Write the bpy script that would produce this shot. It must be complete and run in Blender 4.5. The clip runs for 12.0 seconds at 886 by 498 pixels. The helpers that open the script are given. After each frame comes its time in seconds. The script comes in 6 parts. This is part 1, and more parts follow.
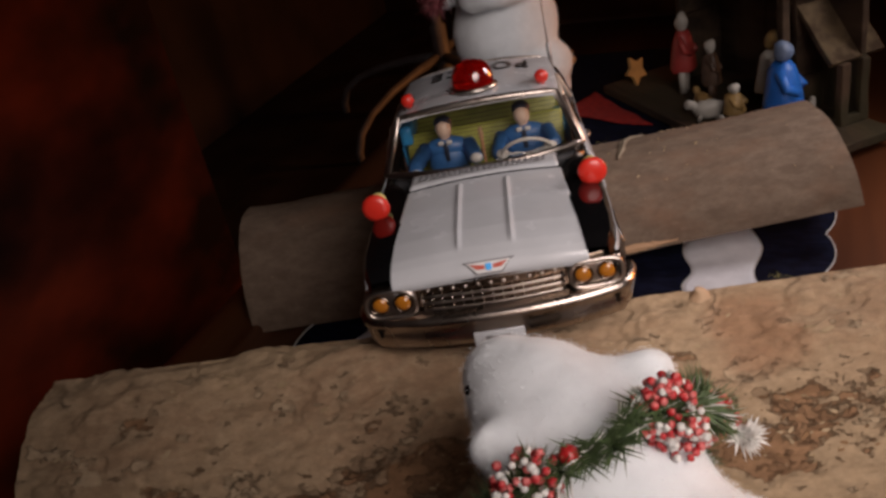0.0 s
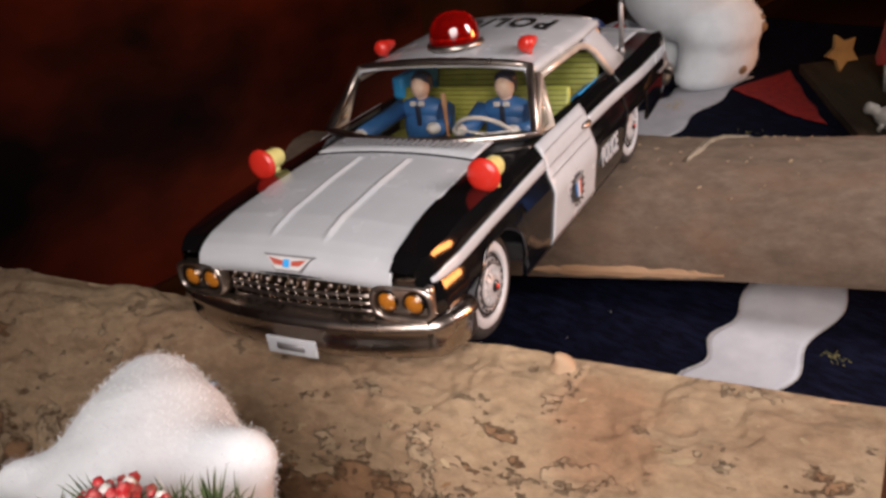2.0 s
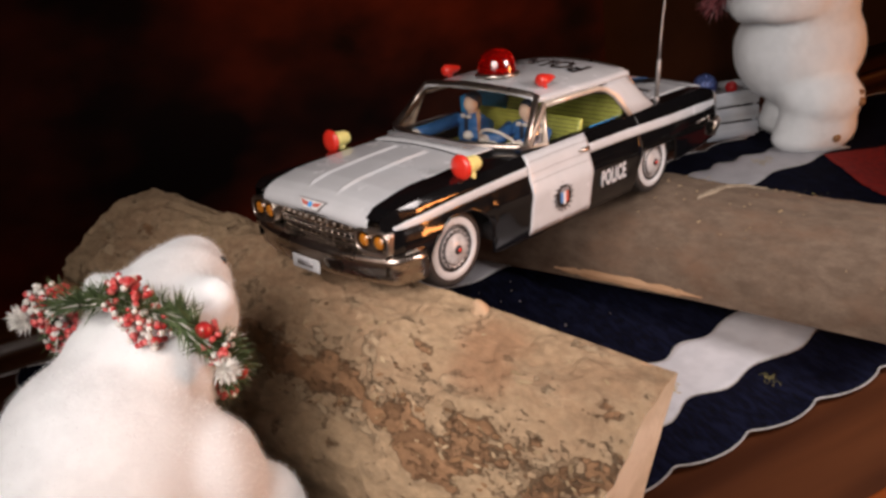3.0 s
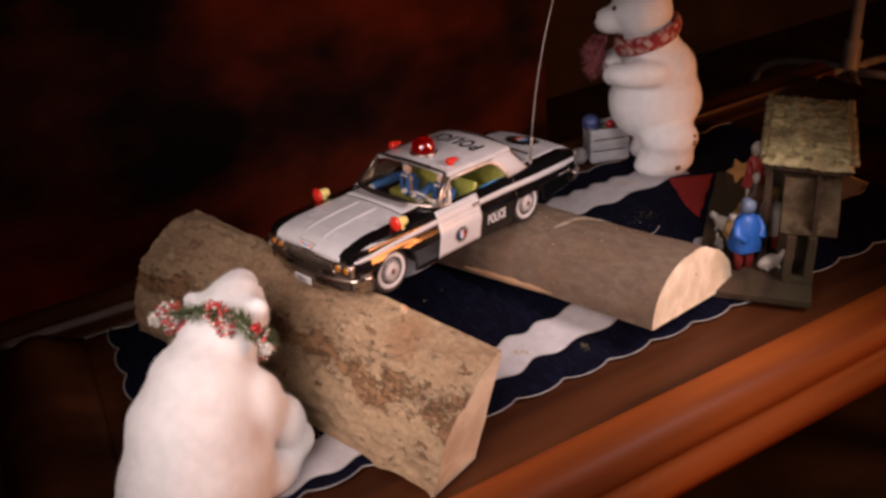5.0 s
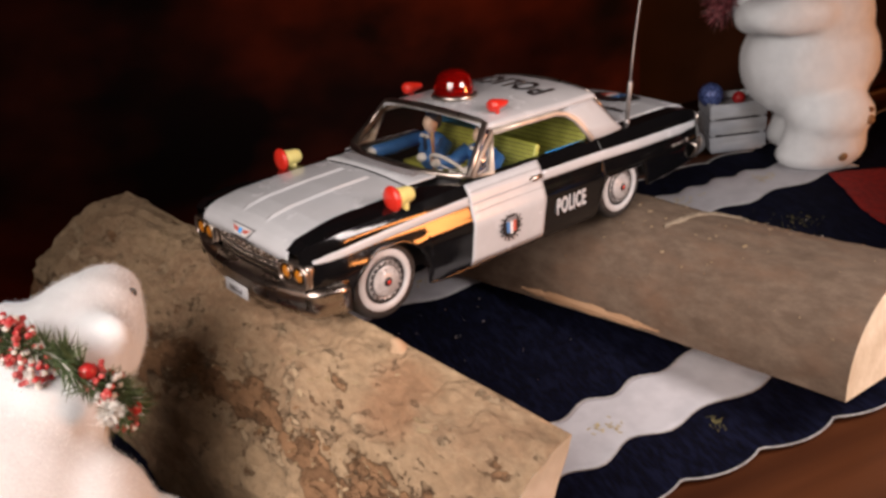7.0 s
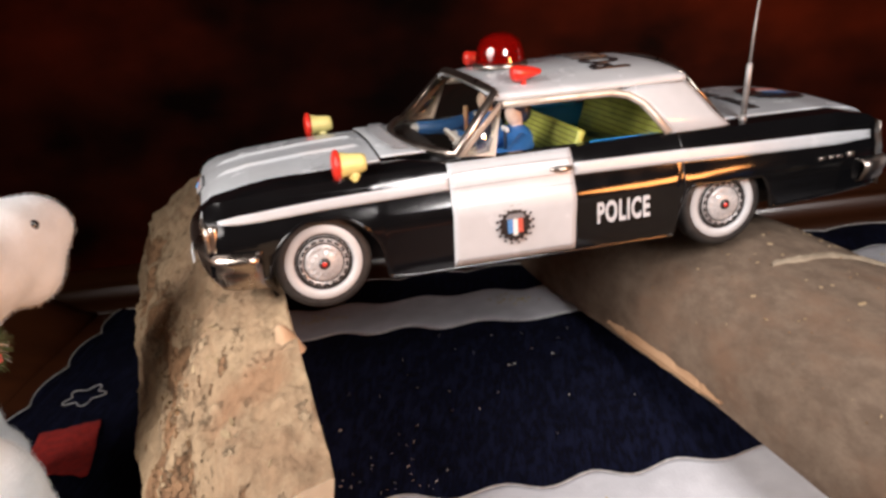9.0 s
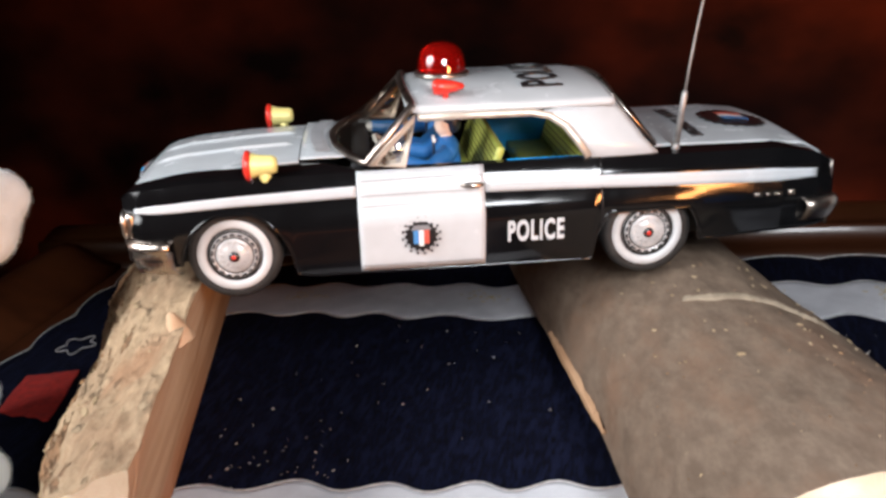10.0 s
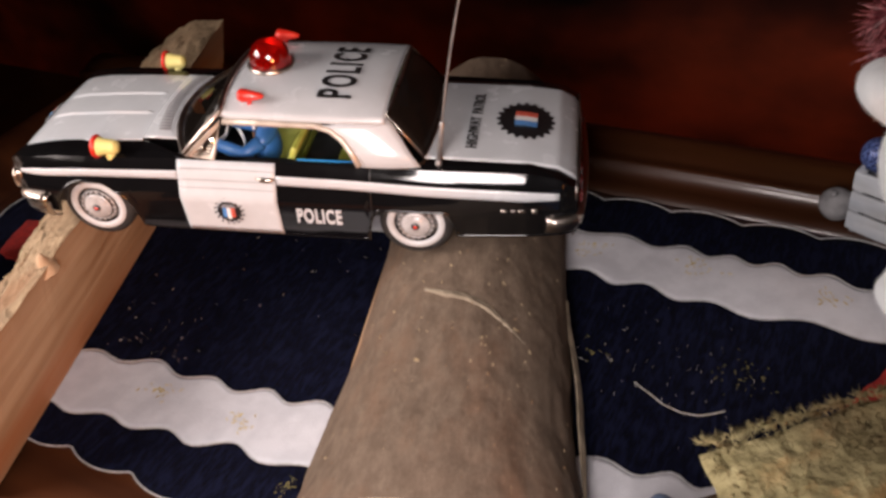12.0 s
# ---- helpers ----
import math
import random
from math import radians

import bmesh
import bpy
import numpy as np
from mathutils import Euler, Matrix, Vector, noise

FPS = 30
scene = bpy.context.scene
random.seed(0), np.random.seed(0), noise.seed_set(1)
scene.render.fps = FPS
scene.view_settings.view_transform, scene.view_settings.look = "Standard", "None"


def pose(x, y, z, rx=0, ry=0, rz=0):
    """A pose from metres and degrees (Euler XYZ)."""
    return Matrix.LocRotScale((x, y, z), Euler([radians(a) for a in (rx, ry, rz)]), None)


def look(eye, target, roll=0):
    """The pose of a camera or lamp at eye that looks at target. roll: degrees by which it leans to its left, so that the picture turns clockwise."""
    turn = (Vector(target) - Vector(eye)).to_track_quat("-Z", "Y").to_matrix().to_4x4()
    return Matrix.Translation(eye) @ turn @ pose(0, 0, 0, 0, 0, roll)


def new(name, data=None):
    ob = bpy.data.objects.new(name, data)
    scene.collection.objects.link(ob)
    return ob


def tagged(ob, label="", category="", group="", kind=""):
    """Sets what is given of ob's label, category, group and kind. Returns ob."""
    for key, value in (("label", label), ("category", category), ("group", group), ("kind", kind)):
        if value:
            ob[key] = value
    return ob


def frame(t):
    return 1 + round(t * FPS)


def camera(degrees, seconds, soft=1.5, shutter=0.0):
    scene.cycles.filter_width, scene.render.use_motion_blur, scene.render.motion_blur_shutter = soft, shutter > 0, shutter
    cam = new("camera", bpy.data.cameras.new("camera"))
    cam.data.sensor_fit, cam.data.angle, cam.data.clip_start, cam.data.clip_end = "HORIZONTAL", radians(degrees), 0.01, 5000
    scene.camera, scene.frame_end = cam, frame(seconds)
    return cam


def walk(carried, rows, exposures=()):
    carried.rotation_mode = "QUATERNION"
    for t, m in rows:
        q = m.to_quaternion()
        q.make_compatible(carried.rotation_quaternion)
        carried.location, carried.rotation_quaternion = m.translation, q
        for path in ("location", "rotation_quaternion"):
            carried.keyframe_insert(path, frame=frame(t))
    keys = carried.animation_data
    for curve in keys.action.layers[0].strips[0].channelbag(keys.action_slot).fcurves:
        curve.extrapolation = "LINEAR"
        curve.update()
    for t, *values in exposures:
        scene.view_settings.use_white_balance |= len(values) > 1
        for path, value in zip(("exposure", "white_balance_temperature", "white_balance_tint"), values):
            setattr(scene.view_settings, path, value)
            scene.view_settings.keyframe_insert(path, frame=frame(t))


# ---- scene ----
cam = camera(54.4, 12.0, soft=3.0)
PATH = [
    (0, (0.023, -0.391, 0.358), (-0.191, 1.348, -0.607), -12.6),
    (0.5, (0.046, -0.36, 0.352), (-0.121, 1.366, -0.644), -12.1),
    (1, (0.064, -0.305, 0.321), (-0.156, 1.396, -0.707), -11.0),
    (1.5, (0.12, -0.265, 0.316), (-0.549, 1.297, -0.739), -12.1),
    (2, (0.201, -0.27, 0.316), (-0.691, 1.219, -0.677), -11.1),
    (2.5, (0.323, -0.292, 0.324), (-0.79, 1.083, -0.611), -7.8),
    (3, (0.371, -0.311, 0.333), (-0.929, 0.938, -0.532), -7.7),
    (3.5, (0.413, -0.343, 0.348), (-0.858, 0.934, -0.522), -4.9),
    (3.7, (0.436, -0.364, 0.377), (-0.8, 0.942, -0.499), -4.7),
    (5.3, (0.602, -0.466, 0.561), (-0.624, 0.733, -0.469), -6.3),
    (5.5, (0.601, -0.458, 0.553), (-0.635, 0.732, -0.474), -6.3),
    (6, (0.534, -0.394, 0.51), (-0.674, 0.821, -0.522), -5.9),
    (6.5, (0.441, -0.318, 0.427), (-0.819, 0.89, -0.551), -6.2),
    (6.7, (0.416, -0.286, 0.392), (-0.892, 0.895, -0.553), -6.6),
    (8.3, (0.398, -0.094, 0.267), (-1.284, 0.695, -0.472), -9.7),
    (8.5, (0.411, -0.072, 0.26), (-1.319, 0.625, -0.463), -9.5),
    (9, (0.442, -0.029, 0.26), (-1.388, 0.373, -0.44), -9.7),
    (9.5, (0.477, 0.017, 0.272), (-1.392, 0.253, -0.401), -8.4),
    (10, (0.465, 0.077, 0.271), (-1.388, 0.184, -0.474), -7.6),
    (10.5, (0.433, 0.157, 0.274), (-1.357, 0.204, -0.619), -7.9),
    (11, (0.467, 0.243, 0.299), (-1.297, -0.124, -0.568), -8.6),
    (11.5, (0.502, 0.32, 0.368), (-1.186, -0.284, -0.517), -9.2),
    (12, (0.477, 0.315, 0.422), (-1.045, -0.033, -0.828), -9.3),
]
walk(cam, [(t, look(eye, target, roll)) for t, eye, target, roll in PATH],
     exposures=[(0.0, -0.9, 7000, 22), (0.5, 0.0, 7000, 20), (1.0, 0.35, 6700, 17), (1.5, 0.05, 6300, 18), (2.0, -0.35, 6700, 18), (2.5, -0.38, 6900, 18), (3.5, -0.42, 7100, 22),
                (5.3, -0.50, 7700, 36), (6.0, -0.48, 7600, 33), (6.5, -0.42, 7300, 26), (8.5, 0.05, 6900, 14), (9.5, 0.15, 6300, 11), (10.5, 0.33, 5900, 5), (11.5, -0.08, 6600, 15), (12.0, 0.05, 7000, 20)])


# ---------------------------------------------------------------- light
world = bpy.data.worlds.new("night room")
scene.world = world
world.use_nodes = True
world.node_tree.nodes["Background"].inputs["Color"].default_value = (0.9, 0.5, 0.36, 1)
world.node_tree.nodes["Background"].inputs["Strength"].default_value = 0.003


def area(name, eye, target, size, watts, colour):
    li = bpy.data.lights.new(name, "AREA")
    li.shape, li.energy, li.color = "ELLIPSE", watts, colour
    li.size, li.size_y = size
    ob = new(name, li)
    ob.matrix_world = look(eye, target)
    return ob


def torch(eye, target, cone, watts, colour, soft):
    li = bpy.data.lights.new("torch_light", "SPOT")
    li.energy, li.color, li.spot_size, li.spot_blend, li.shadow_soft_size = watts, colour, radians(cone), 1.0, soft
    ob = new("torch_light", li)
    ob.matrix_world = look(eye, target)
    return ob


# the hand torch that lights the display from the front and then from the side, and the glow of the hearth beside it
torch((0.25, -0.41, 0.43), (0.09, 0.0, 0.09), 68, 28.5, (1.0, 0.95, 0.91), 0.22)
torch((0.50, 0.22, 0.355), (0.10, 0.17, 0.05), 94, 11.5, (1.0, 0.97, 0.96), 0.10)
hearth = area("hearth_glow", (1.90, 1.18, 0.13), (0.1, 0.2, 0.05), (0.56, 0.40), 24.0, (1.0, 0.36, 0.10))


# ---------------------------------------------------------------- small helpers
def mesh_ob(name, bm, mats, parent=None, label="", smooth=True):
    """Link a bmesh as one mesh object; mats is a material or a list."""
    me = bpy.data.meshes.new(name)
    bmesh.ops.recalc_face_normals(bm, faces=bm.faces[:])
    bm.to_mesh(me)
    bm.free()
    for m in (mats if isinstance(mats, (list, tuple)) else [mats]):
        me.materials.append(m)
    if smooth:
        for p in me.polygons:
            p.use_smooth = True
    ob = new(name, me)
    if parent is not None:
        ob.parent = parent
    if label:
        ob["label"] = label
    return ob


def part(name, bm, material, parent, label="", smooth=True):
    return mesh_ob(name, bm, material, parent, label, smooth)


def interp(table, v):
    """Smooth interpolation through (v, value) pairs."""
    if v <= table[0][0]:
        return table[0][1]
    for (a, p), (b, q) in zip(table, table[1:]):
        if v <= b:
            f = (v - a) / (b - a)
            return p + (q - p) * f
    return table[-1][1]


def span(a, b, n):
    return [a + (b - a) * i / (n - 1) for i in range(n)]


def grid_into(bm, rows, closed=False, mat=0):
    """Faces between rows of points."""
    vs = [[bm.verts.new(p) for p in r] for r in rows]
    for a, b in zip(vs, vs[1:]):
        n = len(a)
        for i in range(n if closed else n - 1):
            j = (i + 1) % n
            try:
                f = bm.faces.new((a[i], a[j], b[j], b[i]))
                f.material_index = mat
            except ValueError:
                pass
    return vs


def thick(bm, d):
    """Give an open sheet thickness d, along its normals."""
    bmesh.ops.recalc_face_normals(bm, faces=bm.faces[:])
    bmesh.ops.solidify(bm, geom=bm.faces[:], thickness=d)
    return bm


def sheet_into(bm, rows, d):
    """A sheet of thickness d below its rows of points, closed all round."""
    ring = [[Vector(p) for p in r] + [Vector((p[0], p[1], p[2] - d)) for p in reversed(r)] for r in rows]
    vs = grid_into(bm, ring, True)
    for r in (vs[0], vs[-1]):
        k = len(r) // 2
        for i in range(k - 1):
            bm.faces.new((r[i], r[i + 1], r[2 * k - 2 - i], r[2 * k - 1 - i]))
    return bm


def box_into(bm, c, s, m=None, mat=0, bevel=0.0):
    """A box of size s about c, turned by m, with bevelled edges."""
    r = bmesh.ops.create_cube(bm, size=1.0)
    vs = r["verts"]
    for v in vs:
        v.co = Vector((v.co.x * s[0], v.co.y * s[1], v.co.z * s[2]))
    fs = list({f for v in vs for f in v.link_faces})
    if bevel > 0:
        es = list({e for v in vs for e in v.link_edges})
        r = bmesh.ops.bevel(bm, geom=es, offset=bevel, segments=2, affect="EDGES", profile=0.6)
        vs = list({v for f in r["faces"] for v in f.verts} | {v for v in vs if v.is_valid})
        fs = list({f for v in vs for f in v.link_faces})
    for v in vs:
        v.co = (m @ v.co if m else v.co) + Vector(c)
    for f in fs:
        f.material_index = mat
    return vs


def ball_into(bm, c, r, m=None, mat=0, u=20, v=14):
    """An ellipsoid with radii r about c, turned by m."""
    q = bmesh.ops.create_uvsphere(bm, u_segments=u, v_segments=v, radius=1.0)
    for w in q["verts"]:
        p = Vector((w.co.x * r[0], w.co.y * r[1], w.co.z * r[2]))
        w.co = (m @ p if m else p) + Vector(c)
    for f in {f for w in q["verts"] for f in w.link_faces}:
        f.material_index = mat


def tube_into(bm, pts, radius, n=8, mat=0, closed=False, cap=True):
    """A round tube along points; radius is a number or one for each point."""
    pts = [Vector(p) for p in pts]
    k = len(pts)
    rad = radius if isinstance(radius, (list, tuple)) else [radius] * k
    rings = []
    ref = None
    for i, p in enumerate(pts):
        a = pts[(i - 1) % k] if closed or i else p
        b = pts[(i + 1) % k] if closed or i < k - 1 else p
        d = (b - a).normalized()
        if ref is None:
            ref = d.orthogonal().normalized()
        ref = (ref - d * ref.dot(d)).normalized()
        s = d.cross(ref)
        rings.append([p + (ref * math.cos(2 * math.pi * j / n) + s * math.sin(2 * math.pi * j / n)) * rad[i] for j in range(n)])
    if closed:
        rings.append(rings[0])
    vs = grid_into(bm, rings, True, mat)
    if cap and not closed:
        for ring in (vs[0], vs[-1]):
            try:
                bm.faces.new(ring).material_index = mat
            except ValueError:
                pass
    if closed:
        bmesh.ops.remove_doubles(bm, verts=vs[0] + vs[-1], dist=1e-7)


def lathe_into(bm, profile, m, n=32, mat=0):
    """Turn a profile of (radius, height) about z, then lay it by m."""
    rings = [[m @ Vector((max(r, 1e-6) * math.cos(2 * math.pi * j / n), max(r, 1e-6) * math.sin(2 * math.pi * j / n), h)) for j in range(n)]
             for r, h in profile]
    vs = grid_into(bm, rings, True, mat)
    bmesh.ops.remove_doubles(bm, verts=[v for r in vs for v in r], dist=2e-6)


def text_mesh(name, body, size, m, material, parent, sx=1.0, lift=0.0004, label="", bold=0.0, gap=1.0, words=1.0):
    """Letters of the built-in font as a mesh: centred, laid by m."""
    cu = bpy.data.curves.new(name, "FONT")
    cu.body, cu.size, cu.align_x, cu.align_y, cu.extrude, cu.offset = body, size, "CENTER", "CENTER", lift, bold
    cu.space_character, cu.space_word = gap, words
    ob = bpy.data.objects.new(name, cu)
    me = bpy.data.meshes.new_from_object(ob)
    bpy.data.objects.remove(ob)
    me.transform(m @ Matrix.Diagonal((sx, 1, 1, 1)))
    me.materials.append(material)
    o = new(name, me)
    o.parent = parent
    if label:
        o["label"] = label
    return o


def conform(ob, height, base):
    """Lay letters that lie level at base over a curved sheet of the given height."""
    bm = bmesh.new()
    bm.from_mesh(ob.data)
    bmesh.ops.triangulate(bm, faces=bm.faces[:])
    for _ in range(3):
        es = [e for e in bm.edges if e.calc_length() > 0.0035]
        if es:
            bmesh.ops.subdivide_edges(bm, edges=es, cuts=1)
            bmesh.ops.triangulate(bm, faces=[f for f in bm.faces if len(f.verts) > 3])
    for v in bm.verts:
        v.co.z += height(v.co.x, v.co.y) - base
    bm.to_mesh(ob.data)
    bm.free()
    return ob


def basis(o, x, y):
    """A pose with its origin o and the axes x, y and their product."""
    x, y = Vector(x).normalized(), Vector(y).normalized()
    z = x.cross(y)
    return Matrix(((x.x, y.x, z.x, o[0]), (x.y, y.y, z.y, o[1]), (x.z, y.z, z.z, o[2]), (0, 0, 0, 1)))


# ---------------------------------------------------------------- materials
def material(name):
    m = bpy.data.materials.new(name)
    m.use_nodes = True
    return m, m.node_tree.nodes, m.node_tree.links, m.node_tree.nodes["Principled BSDF"]


def surface(name, low, high, rough=0.5, metal=0.0, scale=40.0, detail=6.0, bump=0.0, bump_scale=None, spread=0.12,
            third=None, third_scale=6.0, stretch=(1, 1, 1), coat=0.0, sheen=0.0, spec=0.5, ior=None):
    """A surface of two colours mottled by noise, with a third in larger patches, uneven gloss and fine relief."""
    m, n, l, b = material(name)
    tc = n.new("ShaderNodeTexCoord")
    mp = n.new("ShaderNodeMapping")
    mp.inputs["Scale"].default_value = stretch
    l.new(tc.outputs["Object"], mp.inputs["Vector"])
    t1 = n.new("ShaderNodeTexNoise")
    t1.inputs["Scale"].default_value, t1.inputs["Detail"].default_value = scale, detail
    l.new(mp.outputs[0], t1.inputs["Vector"])
    ramp = n.new("ShaderNodeValToRGB")
    ramp.color_ramp.elements[0].position, ramp.color_ramp.elements[1].position = 0.5 - spread, 0.5 + spread
    ramp.color_ramp.elements[0].color, ramp.color_ramp.elements[1].color = (*low, 1), (*high, 1)
    l.new(t1.outputs["Fac"], ramp.inputs["Fac"])
    col = ramp.outputs["Color"]
    if third:
        t2 = n.new("ShaderNodeTexNoise")
        t2.inputs["Scale"].default_value, t2.inputs["Detail"].default_value = third_scale, 4
        l.new(mp.outputs[0], t2.inputs["Vector"])
        r2 = n.new("ShaderNodeValToRGB")
        r2.color_ramp.elements[0].position, r2.color_ramp.elements[1].position = 0.47, 0.62
        l.new(t2.outputs["Fac"], r2.inputs["Fac"])
        mx = n.new("ShaderNodeMix")
        mx.data_type = "RGBA"
        mx.inputs["B"].default_value = (*third, 1)
        l.new(r2.outputs["Color"], mx.inputs["Factor"])
        l.new(col, mx.inputs["A"])
        col = mx.outputs["Result"]
    l.new(col, b.inputs["Base Color"])
    mr = n.new("ShaderNodeMapRange")
    mr.inputs["To Min"].default_value, mr.inputs["To Max"].default_value = max(rough - 0.08, 0.02), min(rough + 0.1, 1)
    l.new(t1.outputs["Fac"], mr.inputs["Value"])
    l.new(mr.outputs[0], b.inputs["Roughness"])
    b.inputs["Metallic"].default_value = metal
    b.inputs["Coat Weight"].default_value = coat
    b.inputs["Coat Roughness"].default_value = 0.06
    b.inputs["Sheen Weight"].default_value = sheen
    b.inputs["Specular IOR Level"].default_value = spec
    if bump:
        t3 = n.new("ShaderNodeTexNoise")
        t3.inputs["Scale"].default_value, t3.inputs["Detail"].default_value = bump_scale or scale * 2, 8
        l.new(mp.outputs[0], t3.inputs["Vector"])
        bp = n.new("ShaderNodeBump")
        bp.inputs["Strength"].default_value, bp.inputs["Distance"].default_value = bump, 0.002
        l.new(t3.outputs["Fac"], bp.inputs["Height"])
        l.new(bp.outputs[0], b.inputs["Normal"])
    return m


def paint(name, colour, rough=0.18, metal=0.0, coat=0.4, var=0.06, scale=60):
    lo = tuple(c * (1 - var) for c in colour)
    hi = tuple(min(c * (1 + var), 1) for c in colour)
    return surface(name, lo, hi, rough, metal, scale, 3, coat=coat)


black_paint = paint("black tin paint", (0.004, 0.004, 0.0045), 0.10, coat=0.3)
white_paint = paint("white tin paint", (0.50, 0.522, 0.545), 0.24, coat=0.3, var=0.03)
print_black = paint("black print", (0.012, 0.012, 0.013), 0.3)
print_grey = paint("grey print", (0.20, 0.20, 0.21), 0.35)
chrome = surface("nickel plate", (0.42, 0.365, 0.32), (0.54, 0.48, 0.43), 0.30, 1.0, 90, 4, bump=0.03, bump_scale=150)
# grille and lamp rims: the dark room's reflection is put into the nickel colour
front_plate = surface("nickel plate with dark reflection", (0.20, 0.150, 0.115), (0.29, 0.225, 0.18), 0.18, 1.0, 60, 5, bump=0.04, bump_scale=150)
# bumper and grille ribs: nickel a little darker than the other plate
bumper_plate = surface("bumper nickel plate", (0.38, 0.325, 0.28), (0.50, 0.435, 0.385), 0.27, 1.0, 60, 5, bump=0.04, bump_scale=150)
trim_plate = surface("pale tan window trim", (0.52, 0.44, 0.37), (0.62, 0.54, 0.46), 0.34, 0.35, 90, 4)
steel = surface("antenna steel", (0.26, 0.25, 0.25), (0.36, 0.35, 0.34), 0.42, 0.6, 200, 3)
rubber = surface("black rubber", (0.012, 0.012, 0.012), (0.025, 0.024, 0.023), 0.6, 0, 120, 5, bump=0.15, bump_scale=500)
whitewall_mat = paint("whitewall", (0.54, 0.55, 0.56), 0.4, coat=0.1)
hub_mat = surface("hub silver", (0.46, 0.45, 0.45), (0.58, 0.57, 0.57), 0.36, 0.2, 150, 4)
red_plastic = paint("red plastic", (0.62, 0.028, 0.016), 0.3, coat=0.3)
yellow_plastic = paint("yellow plastic", (0.78, 0.70, 0.26), 0.4, coat=0.1)
amber = paint("amber lamp", (0.36, 0.125, 0.012), 0.15, coat=0.7)
seat_green = surface("yellow green litho", (0.31, 0.34, 0.062), (0.42, 0.44, 0.095), 0.4, 0, 120, 4)
seat_line = paint("dark brown line", (0.07, 0.05, 0.015), 0.5)
shield_blue = paint("light blue print", (0.07, 0.21, 0.46), 0.3)
shield_red = paint("coral red print", (0.50, 0.09, 0.06), 0.3)
blue_litho = paint("blue litho", (0.03, 0.38, 0.85), 0.35, coat=0.2)
doll_blue = paint("doll blue", (0.025, 0.13, 0.36), 0.45, coat=0.1, var=0.12)
doll_skin = paint("doll skin", (0.70, 0.52, 0.42), 0.4, coat=0.1)
doll_white = paint("doll white", (0.62, 0.62, 0.61), 0.4, coat=0.1)
doll_dark = paint("doll dark", (0.014, 0.022, 0.045), 0.4, coat=0.1)
dark_inside = surface("dark interior", (0.012, 0.012, 0.014), (0.03, 0.03, 0.032), 0.6, 0, 80)


def clear(name, tint, gloss=0.12, rough=0.03, film=0.004, face=0.02):
    m, n, l, b = material(name)
    n.remove(b)
    tr, gl, mx = n.new("ShaderNodeBsdfTransparent"), n.new("ShaderNodeBsdfGlossy"), n.new("ShaderNodeMixShader")
    lw, pw, fr = n.new("ShaderNodeLayerWeight"), n.new("ShaderNodeMath"), n.new("ShaderNodeMapRange")
    pw.operation = "POWER"
    pw.inputs[1].default_value = 4.0
    fr.inputs["To Min"].default_value, fr.inputs["To Max"].default_value = face, 0.1 + gloss
    l.new(lw.outputs["Facing"], pw.inputs[0])
    l.new(pw.outputs[0], fr.inputs["Value"])
    tr.inputs["Color"].default_value = (*tint, 1)
    gl.inputs["Roughness"].default_value = rough
    l.new(fr.outputs[0], mx.inputs["Fac"])
    l.new(tr.outputs[0], mx.inputs[1])
    l.new(gl.outputs[0], mx.inputs[2])
    # thin diffuse haze, standing in for the brownish reflection in the panes
    df, haze = n.new("ShaderNodeBsdfDiffuse"), n.new("ShaderNodeMixShader")
    df.inputs["Color"].default_value = (0.5, 0.4, 0.34, 1)
    haze.inputs["Fac"].default_value = film
    l.new(mx.outputs[0], haze.inputs[1])
    l.new(df.outputs[0], haze.inputs[2])
    l.new(haze.outputs[0], n["Material Output"].inputs["Surface"])
    return m


screen = clear("windscreen plastic", (0.86, 0.84, 0.80), 0.15)
quarter_glass = clear("glossy quarter pane", (0.7, 0.66, 0.6), 0.4, 0.05, 0.02, 0.30)
smoked = clear("rear window plastic", (0.30, 0.24, 0.22), 0.2, film=0.02)

m, n, l, b = material("red lens")
b.inputs["Base Color"].default_value = (0.36, 0.005, 0.003, 1)
b.inputs["Roughness"].default_value = 0.05
b.inputs["Transmission Weight"].default_value = 0.7
b.inputs["Coat Weight"].default_value = 1.0
red_lens = m



